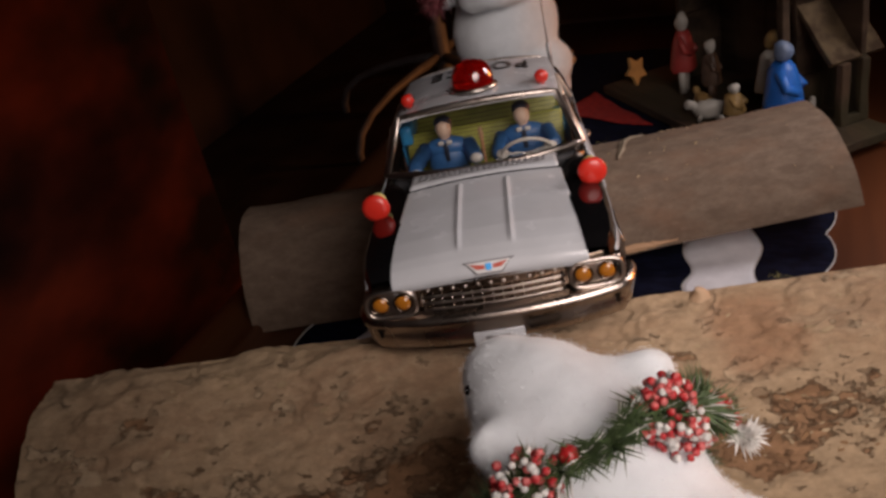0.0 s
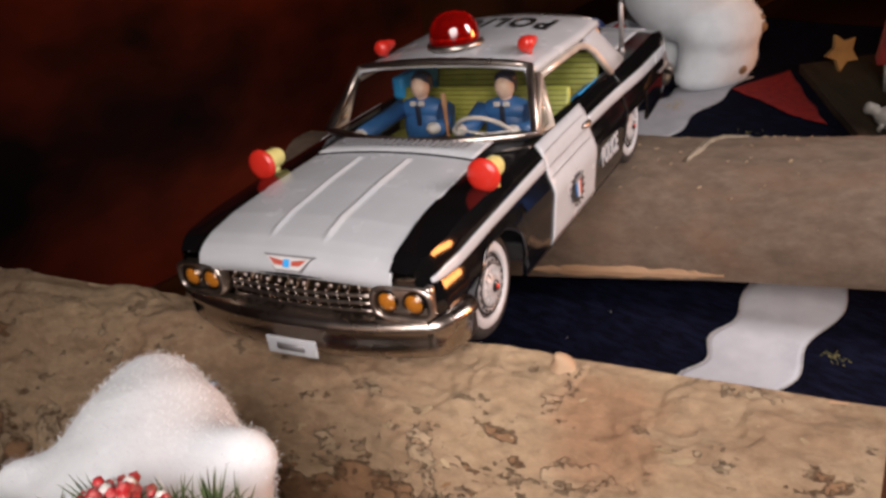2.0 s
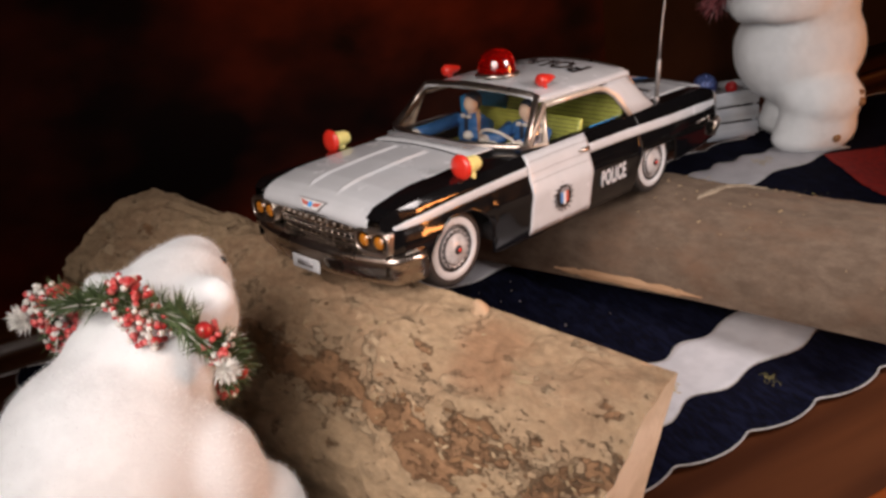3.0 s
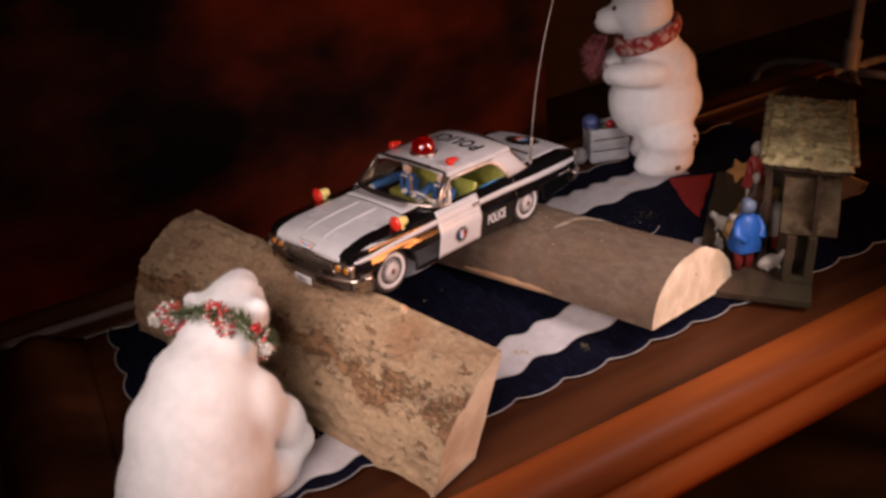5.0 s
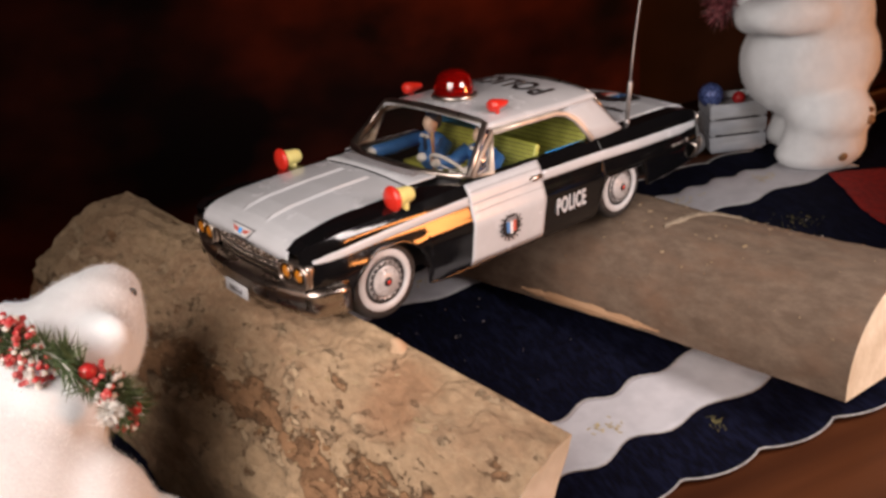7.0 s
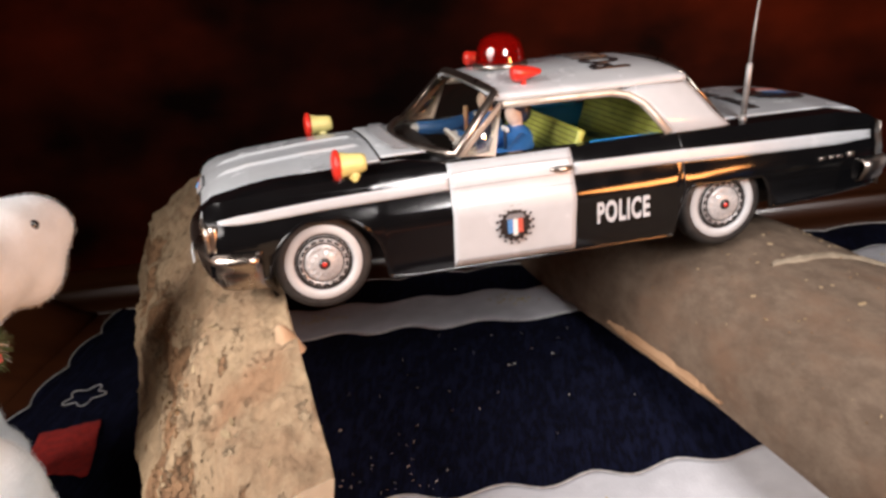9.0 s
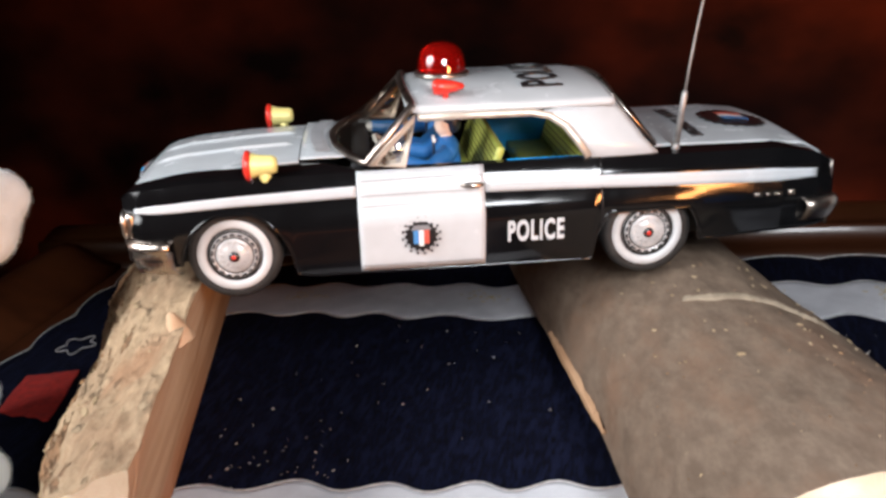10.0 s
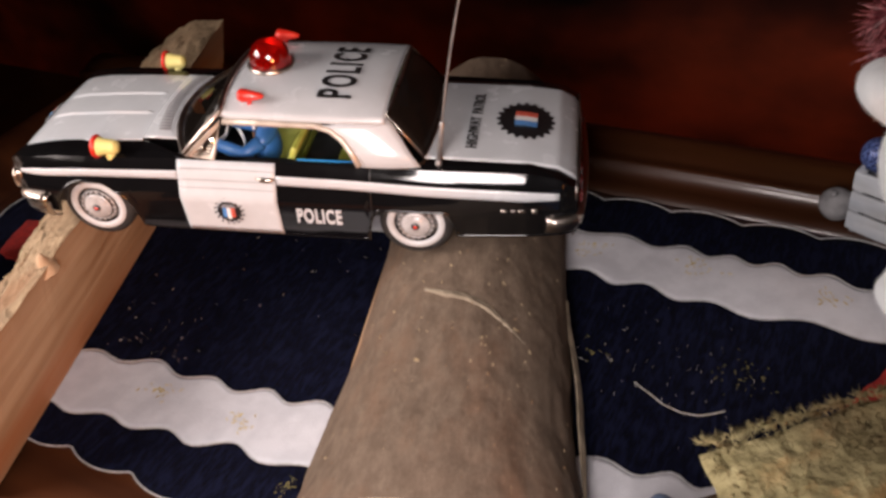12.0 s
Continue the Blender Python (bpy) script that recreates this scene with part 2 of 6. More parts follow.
def bark(name, dark, mid, pale, patch, cells, grain, crack, bump, stretch, spread=0.55, fleck=0.5, lo=0.53, hi=0.565):
    """Bark: fine grain on plates, cracks between them, patches where the outer layer has come off."""
    m, n, l, b = material(name)
    tc, mp = n.new("ShaderNodeTexCoord"), n.new("ShaderNodeMapping")
    mp.inputs["Scale"].default_value = stretch
    l.new(tc.outputs["Object"], mp.inputs["Vector"])
    warp = n.new("ShaderNodeTexNoise")
    warp.inputs["Scale"].default_value, warp.inputs["Detail"].default_value = cells * 1.3, 6
    l.new(mp.outputs[0], warp.inputs["Vector"])
    add = n.new("ShaderNodeVectorMath")
    add.operation = "MULTIPLY_ADD"
    add.inputs[1].default_value = (1.6 / cells,) * 3
    l.new(warp.outputs["Color"], add.inputs[0])
    l.new(mp.outputs[0], add.inputs[2])
    vor = n.new("ShaderNodeTexNoise")
    vor.inputs["Scale"].default_value, vor.inputs["Detail"].default_value = cells, 12
    vor.inputs["Roughness"].default_value, vor.inputs["Distortion"].default_value = 0.72, 0.6
    l.new(add.outputs[0], vor.inputs["Vector"])
    g = n.new("ShaderNodeTexNoise")
    g.inputs["Scale"].default_value, g.inputs["Detail"].default_value, g.inputs["Roughness"].default_value = grain, 10, 0.70
    l.new(mp.outputs[0], g.inputs["Vector"])
    ramp = n.new("ShaderNodeValToRGB")
    e = ramp.color_ramp.elements
    e[0].position, e[1].position = 0.38, 0.64
    e[0].color, e[1].color = (*dark, 1), (*pale, 1)
    k = e.new(0.5)
    k.color = (*mid, 1)
    l.new(g.outputs["Fac"], ramp.inputs["Fac"])
    big = n.new("ShaderNodeTexNoise")
    big.inputs["Scale"].default_value, big.inputs["Detail"].default_value, big.inputs["Roughness"].default_value = cells * spread, 9, 0.68
    l.new(mp.outputs[0], big.inputs["Vector"])
    br = n.new("ShaderNodeValToRGB")
    br.color_ramp.elements[0].position, br.color_ramp.elements[1].position = lo, hi
    l.new(big.outputs["Fac"], br.inputs["Fac"])
    mx = n.new("ShaderNodeMix")
    mx.data_type = "RGBA"
    mx.inputs["B"].default_value = (*patch, 1)
    sc = n.new("ShaderNodeMath")
    sc.operation = "MULTIPLY"
    sc.inputs[1].default_value = 0.85
    l.new(br.outputs["Color"], sc.inputs[0])
    l.new(sc.outputs[0], mx.inputs["Factor"])
    l.new(ramp.outputs["Color"], mx.inputs["A"])
    cr = n.new("ShaderNodeMapRange")
    cr.inputs["From Min"].default_value, cr.inputs["From Max"].default_value = 0.38, 0.445
    cr.inputs["To Min"].default_value, cr.inputs["To Max"].default_value = 1, 0
    l.new(vor.outputs["Fac"], cr.inputs["Value"])
    # cracks are deepest where the outer layer has come off
    deep = n.new("ShaderNodeMapRange")
    deep.inputs["To Min"].default_value, deep.inputs["To Max"].default_value = 0.35 * crack, crack
    l.new(br.outputs["Color"], deep.inputs["Value"])
    cut = n.new("ShaderNodeMath")
    cut.operation = "MULTIPLY"
    l.new(cr.outputs[0], cut.inputs[0])
    l.new(deep.outputs[0], cut.inputs[1])
    cr = n.new("ShaderNodeMath")
    cr.operation = "SUBTRACT"
    cr.inputs[0].default_value = 1.0
    l.new(cut.outputs[0], cr.inputs[1])
    mul = n.new("ShaderNodeMix")
    mul.data_type, mul.blend_type = "RGBA", "MULTIPLY"
    mul.inputs["Factor"].default_value = 1.0
    l.new(mx.outputs["Result"], mul.inputs["A"])
    l.new(cr.outputs[0], mul.inputs["B"])
    sp = n.new("ShaderNodeTexVoronoi")
    sp.inputs["Scale"].default_value = cells * 5
    l.new(mp.outputs[0], sp.inputs["Vector"])
    sr = n.new("ShaderNodeValToRGB")
    sr.color_ramp.elements[0].position, sr.color_ramp.elements[1].position = 0.10, 0.16
    sr.color_ramp.elements[0].color, sr.color_ramp.elements[1].color = (fleck, fleck, fleck, 1), (0, 0, 0, 1)
    l.new(sp.outputs["Distance"], sr.inputs["Fac"])
    gate = n.new("ShaderNodeMath")
    gate.operation = "MULTIPLY"
    l.new(sr.outputs["Color"], gate.inputs[0])
    l.new(br.outputs["Color"], gate.inputs[1])
    fl = n.new("ShaderNodeMix")
    fl.data_type = "RGBA"
    fl.inputs["B"].default_value = (*[min(1, c * 1.7) for c in pale], 1)
    l.new(gate.outputs[0], fl.inputs["Factor"])
    l.new(mul.outputs["Result"], fl.inputs["A"])
    l.new(fl.outputs["Result"], b.inputs["Base Color"])
    b.inputs["Roughness"].default_value = 0.85
    b.inputs["Specular IOR Level"].default_value = 0.22
    hs = n.new("ShaderNodeMath")
    hs.operation = "MULTIPLY_ADD"
    hs.inputs[1].default_value = 0.5
    l.new(cr.outputs[0], hs.inputs[0])
    l.new(g.outputs["Fac"], hs.inputs[2])
    bp = n.new("ShaderNodeBump")
    bp.inputs["Strength"].default_value, bp.inputs["Distance"].default_value = bump, 0.0025
    l.new(hs.outputs[0], bp.inputs["Height"])
    l.new(bp.outputs[0], b.inputs["Normal"])
    return m


def layered_bark(name, tans, rust, brown, band, worn):
    """Bark in thin ragged layers: tan where the outer ones hold, rusty along a broken band, with fine pits and pale chips."""
    m, n, l, b = material(name)
    tc, mp = n.new("ShaderNodeTexCoord"), n.new("ShaderNodeMapping")
    mp.inputs["Scale"].default_value = (0.6, 1, 1)
    l.new(tc.outputs["Object"], mp.inputs["Vector"])

    def fractal(scale, detail, rough, coords):
        t = n.new("ShaderNodeTexNoise")
        t.inputs["Scale"].default_value, t.inputs["Detail"].default_value, t.inputs["Roughness"].default_value = scale, detail, rough
        l.new(coords, t.inputs["Vector"])
        return t.outputs["Fac"]

    def step(value, a, c, lo=0.0, hi=1.0):
        t = n.new("ShaderNodeMapRange")
        for key, v in (("From Min", a), ("From Max", c), ("To Min", lo), ("To Max", hi)):
            t.inputs[key].default_value = v
        l.new(value, t.inputs["Value"])
        return t.outputs[0]

    def calc(kind, a, c):
        t = n.new("ShaderNodeMath")
        t.operation = kind
        for k, v in ((0, a), (1, c)):
            if isinstance(v, float):
                t.inputs[k].default_value = v
            else:
                l.new(v, t.inputs[k])
        return t.outputs[0]

    def blend(fac, a, c, kind="MIX"):
        t = n.new("ShaderNodeMix")
        t.data_type, t.blend_type = "RGBA", kind
        for key, v in (("Factor", fac), ("A", a), ("B", c)):
            if isinstance(v, tuple):
                t.inputs[key].default_value = (*v, 1)
            elif isinstance(v, float):
                t.inputs[key].default_value = v
            else:
                l.new(v, t.inputs[key])
        return t.outputs["Result"]

    layer = fractal(44, 11, 0.66, mp.outputs[0])
    chunk = fractal(110, 8, 0.66, mp.outputs[0])
    fine = fractal(240, 6, 0.65, mp.outputs[0])
    soft = fractal(11, 4, 0.5, mp.outputs[0])
    # how far a point lies from the broken band that runs along the log
    xyz = n.new("ShaderNodeSeparateXYZ")
    l.new(tc.outputs["Object"], xyz.inputs[0])
    away = calc("ABSOLUTE", calc("ADD", calc("SUBTRACT", xyz.outputs["Z"], band[0]), calc("MULTIPLY", calc("SUBTRACT", soft, 0.5), 0.050)), 0.0)
    broken = step(away, 0.003, band[1], 1.0, 0.0)
    # one larger place where the outer bark is rubbed to brown
    spot = n.new("ShaderNodeVectorMath")
    spot.operation = "DISTANCE"
    l.new(tc.outputs["Object"], spot.inputs[0])
    spot.inputs[1].default_value = worn[:3]
    rubbed = step(calc("ADD", spot.outputs["Value"], calc("MULTIPLY", calc("SUBTRACT", layer, 0.5), 0.05)), worn[3] * 0.5, worn[3], 1.0, 0.0)
    lost = step(calc("ADD", layer, calc("MULTIPLY", broken, 0.20)), 0.640, 0.672)
    deep = step(calc("ADD", chunk, calc("MULTIPLY", broken, 0.11)), 0.625, 0.650)
    raised = step(layer, 0.40, 0.385)
    col = blend(step(soft, 0.40, 0.60), tans[0], tans[1])
    col = blend(step(chunk, 0.45, 0.62, 0.0, 0.6), col, tans[2])
    col = blend(calc("MULTIPLY", raised, 0.55), col, tans[3])
    col = blend(calc("MULTIPLY", rubbed, 0.62), col, brown)
    col = blend(calc("MULTIPLY", lost, 0.75), col, rust)
    col = blend(calc("MULTIPLY", deep, 0.42), col, tuple(c * 0.35 for c in rust))
    col = blend(1.0, col, step(fine, 0.30, 0.70, 0.78, 1.20), "MULTIPLY")
    l.new(col, b.inputs["Base Color"])
    b.inputs["Roughness"].default_value = 0.82
    b.inputs["Specular IOR Level"].default_value = 0.25
    high = calc("SUBTRACT", calc("ADD", calc("MULTIPLY", raised, 0.6), calc("MULTIPLY", chunk, 0.9)), calc("ADD", calc("MULTIPLY", lost, 0.55), calc("MULTIPLY", deep, 0.6)))
    bp = n.new("ShaderNodeBump")
    bp.inputs["Strength"].default_value, bp.inputs["Distance"].default_value = 1.0, 0.0026
    l.new(calc("ADD", high, calc("MULTIPLY", fine, 0.35)), bp.inputs["Height"])
    l.new(bp.outputs[0], b.inputs["Normal"])
    return m


bark_a = layered_bark("rough bark", ((0.290, 0.188, 0.114), (0.360, 0.258, 0.158), (0.392, 0.285, 0.180), (0.455, 0.348, 0.226)),
                      (0.222, 0.108, 0.050), (0.265, 0.132, 0.070), (0.072, 0.020), (0.122, -0.047, 0.100, 0.026))
bark_b = bark("smooth grey bark", (0.124, 0.087, 0.062), (0.147, 0.105, 0.076), (0.178, 0.130, 0.094), (0.172, 0.104, 0.068), 16, 130, 0.14, 0.4, (0.55, 1, 1), 0.55, 0.25, 0.53, 0.64)
split_wood = surface("split wood", (0.37, 0.245, 0.145), (0.50, 0.37, 0.245), 0.7, 0, 55, 8, bump=0.4, bump_scale=120,
                     third=(0.37, 0.185, 0.095), third_scale=14, stretch=(0.12, 1, 1.4), spec=0.3)
cut_wood = surface("sawn end grain", (0.57, 0.52, 0.40), (0.69, 0.64, 0.52), 0.75, 0, 60, 8, bump=0.3, bump_scale=300,
                   third=(0.48, 0.42, 0.31), third_scale=16, spec=0.3)
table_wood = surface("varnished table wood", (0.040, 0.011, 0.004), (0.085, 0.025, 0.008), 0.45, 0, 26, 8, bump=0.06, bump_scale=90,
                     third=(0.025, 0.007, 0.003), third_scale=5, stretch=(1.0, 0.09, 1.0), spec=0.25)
rail_gloss = surface("glossy brown rail varnish", (0.042, 0.014, 0.005), (0.080, 0.028, 0.009), 0.36, 0, 26, 8, bump=0.06, bump_scale=60,
                     third=(0.040, 0.013, 0.005), third_scale=5, stretch=(1.0, 0.09, 1.0), coat=0.3)
# near rail: the hearth's orange glow is put into the varnish colour
glow_rail_wood = surface("rail varnish with orange hearth glow", (0.30, 0.064, 0.012), (0.48, 0.112, 0.019), 0.55, 0, 26, 8, bump=0.06, bump_scale=90,
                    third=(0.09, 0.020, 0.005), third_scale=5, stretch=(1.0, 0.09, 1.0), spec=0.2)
cloth_navy = surface("navy cloth", (0.0010, 0.0011, 0.0042), (0.0032, 0.0040, 0.0135), 0.9, 0, 420, 4, bump=0.4, bump_scale=1100, spec=0.08,
                     third=(0.0052, 0.0066, 0.0195), third_scale=210, stretch=(0.35, 1.6, 1))
cloth_white = surface("pale felt stripe", (0.47, 0.47, 0.50), (0.54, 0.54, 0.57), 0.9, 0, 60, 7, bump=0.2, bump_scale=700, spec=0.2)
piping_mat = surface("white piping", (0.28, 0.28, 0.28), (0.42, 0.42, 0.42), 0.8, 0, 300, 3)
red_cloth_mat = surface("red felt", (0.21, 0.006, 0.004), (0.31, 0.012, 0.007), 0.9, 0, 200, 5, bump=0.3, bump_scale=800)
fur = surface("white flock fur", (0.75, 0.795, 0.815), (0.81, 0.855, 0.875), 0.95, 0, 90, 6, bump=0.12, bump_scale=700, sheen=0.2, spec=0.05,
              third=(0.77, 0.815, 0.835), third_scale=9)
eye_black = paint("eye black", (0.008, 0.008, 0.008), 0.12, coat=1.0)
dirt_brown = surface("fur stain", (0.22, 0.12, 0.06), (0.32, 0.2, 0.1), 0.95, 0, 200)


# ---------------------------------------------------------------- the setting
# the table and its runner lie turned against the toy car
D_AX, N_AX = Vector((0.35, 0.937, 0)).normalized(), Vector((0.937, -0.35, 0)).normalized()


TABLE = basis((0, 0, 0), N_AX, D_AX)
N_MID, HALF, RAIL = -0.004, 0.212, 0.11
D0, D1 = -0.268, 0.86

# room: dark floor, wall behind the table, far walls and ceiling
floor_mat = surface("dark floor", (0.020, 0.013, 0.010), (0.045, 0.028, 0.02), 0.6, 0, 9, 6, bump=0.1)
wall_mat = surface("dark red brown plaster", (0.008, 0.0016, 0.0009), (0.145, 0.024, 0.009), 0.85, 0, 3.2, 10, bump=0.6, bump_scale=24, spread=0.14,
                   third=(0.006, 0.002, 0.002), third_scale=2.0, stretch=(1, 1, 1.5), spec=0.2)
dark_wall = surface("dim room wall", (0.025, 0.014, 0.010), (0.05, 0.028, 0.02), 0.9, 0, 4, 5)


def slab(name, c, s, mat, label, cat, kind="structure"):
    bm = bmesh.new()
    box_into(bm, (0, 0, 0), s)
    ob = mesh_ob(name, bm, mat, smooth=False)
    ob.matrix_world = TABLE @ Matrix.Translation(c)
    return tagged(ob, label, cat, kind=kind)


slab("floor", (0.2, 0.4, -0.50), (4.6, 4.8, 0.06), floor_mat, "dark floor of a dim room under the table", "floor")
slab("ceiling", (0.2, 0.4, 1.93), (4.6, 4.8, 0.06), dark_wall, "dark ceiling of the dim room", "ceiling")
slab("wall_west", (-1.20, -0.5925, 0.715), (0.60, 2.815, 2.37), wall_mat, "dark red-brown mottled wall behind the table", "wall")
slab("wall_recess", (-1.55, 1.8075, 0.715), (0.10, 1.985, 2.37), dark_wall, "dark recessed wall beyond the red wall's corner", "wall")
slab("wall_east", (2.55, 0.4, 0.715), (0.10, 4.8, 2.37), dark_wall, "dim wall of the dark room", "wall")
slab("wall_south", (0.2, -2.05, 0.715), (4.6, 0.10, 2.37), dark_wall, "dim wall of the dark room", "wall")
slab("wall_north", (0.2, 2.85, 0.715), (4.6, 0.10, 2.37), dark_wall, "dim wall of the dark room", "wall")

# the low table: board, four rounded rails and legs
table = tagged(new("table"), "low varnished reddish-brown wooden table with raised rounded rails", "table")
table.matrix_world = TABLE
bm = bmesh.new()
box_into(bm, (N_MID + 0.012, (D0 + D1) / 2, -0.0165), (2 * HALF + 0.084, D1 - D0 + 0.06, 0.025), bevel=0.002)
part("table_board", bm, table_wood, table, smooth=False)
RAIL_PROFILE = [(0.0, -0.012), (0.0, -0.001), (0.012, 0.002), (0.028, 0.012), (0.040, 0.020), (0.052, 0.022), (0.066, 0.019), (0.082, 0.010),
                (0.096, -0.006), (0.105, -0.026), (0.108, -0.05), (0.104, -0.062), (0.02, -0.062)]


STEP_RAIL = [(0.0, -0.012), (0.0, -0.002), (0.014, 0.000), (0.026, 0.001), (0.027, 0.008), (0.029, 0.0105), (0.032, 0.011), (0.035, 0.0095), (0.040, 0.012), (0.052, 0.016),
             (0.066, 0.015), (0.082, 0.008), (0.096, -0.006), (0.105, -0.026), (0.108, -0.05), (0.104, -0.062), (0.02, -0.062)]
BROAD_RAIL = [(0.0, -0.012), (0.0, 0.003), (0.003, 0.007), (0.010, 0.0095), (0.030, 0.0105), (0.037, 0.0095), (0.043, 0.006), (0.047, 0.000), (0.050, -0.010),
              (0.052, -0.018), (0.050, -0.021), (0.056, -0.026), (0.063, -0.034), (0.066, -0.046), (0.062, -0.058), (0.02, -0.062)]


def rail(name, a, b, out, wood=table_wood, profile=RAIL_PROFILE):
    """A rail from a to b on the table plan, its outer side towards out."""
    a, b, out = Vector(a), Vector(b), Vector(out)
    bm = bmesh.new()
    rows = []
    for t in span(0, 1, 40):
        p = a.lerp(b, t)
        w = 0.0012 * noise.noise((p.x * 9, p.y * 9, 3.3))
        rows.append([(p.x + out.x * o, p.y + out.y * o, z + w) for o, z in profile])
    vs = grid_into(bm, rows, True)
    for r in (vs[0], vs[-1]):
        bm.faces.new(r)
    return part(name, bm, wood, table)


nl, nr = N_MID - HALF, N_MID + HALF
rail("rail", (nr + 0.033, D0 - 0.09), (nr + 0.010, D1 + 0.09), (1, 0), glow_rail_wood, BROAD_RAIL)
rail("rail", (nl, D0 - RAIL), (nl, D1 + RAIL), (-1, 0), rail_gloss, STEP_RAIL)
rail("rail", (nl, D0), (nr + 0.03, D0), (0, -1))
rail("rail", (nl, D1), (nr + 0.008, D1), (0, 1))
for i in (-1, 1):
    for d in (D0 - 0.05, D1 + 0.05):
        bm = bmesh.new()
        lathe_into(bm, [(0, -0.47), (0.022, -0.47), (0.026, -0.40), (0.030, -0.2), (0.026, -0.16), (0.034, -0.12), (0.034, -0.055), (0, -0.055)],
                   Matrix.Translation((N_MID + i * (HALF + 0.05), d, 0)), 20)
        part("leg", bm, table_wood, table)

# the runner: navy cloth with scalloped ends and two pale wavy stripes
runner = tagged(new("table_runner"), "navy cloth runner with pale wavy stripes and white scalloped piping", "runner")
runner.matrix_world = TABLE
C_L, C_R, C_F, C_B = -0.207, 0.166, -0.235, 0.70
WAVE = 0.054


def wrinkle(n, d):
    return 0.0022 + 0.0011 * noise.noise((n * 14, d * 11, 0.5)) + 0.0007 * noise.noise((n * 40, d * 25, 7.5))


def scallop(v, amp=0.008):
    """0 at the tips, amp deep at the cusps."""
    return amp * (1 - abs(math.sin(math.pi * v / WAVE)) ** 0.7)


bm = bmesh.new()
rows = []
for d in span(C_F, C_B, 170):
    lo, hi = C_L + scallop(d), C_R - scallop(d + 0.02)
    rows.append([(n, d, wrinkle(n, d)) for n in span(lo, hi, 60)])
part("cloth", sheet_into(bm, rows, 0.0008), cloth_navy, runner)


def waver(d, k):
    """A wandering edge, between scallops and long waves."""
    return 0.0036 * math.sin(2 * math.pi * d / (WAVE * (1 + 0.25 * noise.noise((d * 6, k, 0.5)))) + k) + 0.0060 * noise.noise((d * 9.0, k, 2.0)) + 0.002 * noise.noise((d * 30.0, k, 5.0))


def stripe(a, b, k, d0, d1):
    bm = bmesh.new()
    rows = []
    for d in span(d0, d1, 200):
        lo, hi = a(d) + waver(d, k), b(d) - waver(d + 0.012, k + 1.7)
        rows.append([(n, d, wrinkle(n, d) + 0.0009) for n in span(lo, hi, 14)])
    part("stripe", sheet_into(bm, rows, 0.0008), cloth_white, runner, "pale grey wavy felt stripe")
    bm = bmesh.new()
    for edge in (0, -1):
        tube_into(bm, [(r[edge][0], r[edge][1], r[edge][2] + 0.0001) for r in rows], 0.0005, 5)
    part("stripe_seam", bm, piping_mat, runner)


stripe(lambda d: 0.088 - 0.13 * d, lambda d: 0.137 - 0.11 * d, 0.4, C_F + 0.012, C_B - 0.01)
stripe(lambda d: -0.158, lambda d: -0.108, 2.1, -0.115, 0.535)
bm = bmesh.new()
edge = [(C_L + scallop(d), d) for d in span(C_F, C_B, 260)]
other = [(C_R - scallop(d + 0.02), d) for d in span(C_F, C_B, 260)]
front = [(n, C_F + scallop(n) - 0.008) for n in span(C_L, C_R, 100)]
for line in (edge, other, front):
    tube_into(bm, [(n, d, wrinkle(n, d) + 0.0003) for n, d in line], 0.0006, 6)
part("piping", bm, piping_mat, runner, "white piping along the scalloped edge")
# flap of the scalloped front end
bm = bmesh.new()
sheet_into(bm, [[(n, d, wrinkle(n, d)) for d in span(C_F + scallop(n) - 0.008, C_F - 0.0002, 4)] for n in span(C_L, C_R, 100)], 0.0008)
part("cloth_end", bm, cloth_navy, runner)

# red felt lying under the second bear
def felt(corners, label):
    """A felt scrap between four corners on the runner."""
    bm = bmesh.new()
    a, b, c, d = (Vector(q) for q in corners)
    rows = []
    for u in span(0, 1, 24):
        row = []
        for v in span(0, 1, 20):
            p = (a * (1 - u) + b * u) * (1 - v) + (d * (1 - u) + c * u) * v
            q = TABLE.inverted() @ Vector((p.x, p.y, 0))
            row.append((p.x + 0.003 * noise.noise((u * 5, v * 5, 1)), p.y, wrinkle(q.x, q.y) + 0.0020 + 0.0016 * abs(noise.noise((p.x * 40, p.y * 40, 1)))))
        rows.append(row)
    tagged(mesh_ob("felt_patch", sheet_into(bm, rows, 0.0009), red_cloth_mat), label, "cloth")


felt(((0.072, 0.508), (0.116, 0.550), (0.158, 0.430), (0.126, 0.454)), "red felt patch on the runner beside the standing bear")
felt(((-0.084, -0.188), (-0.080, -0.150), (-0.018, -0.152), (-0.040, -0.192)), "red felt patch on the runner beside the leaning bear")


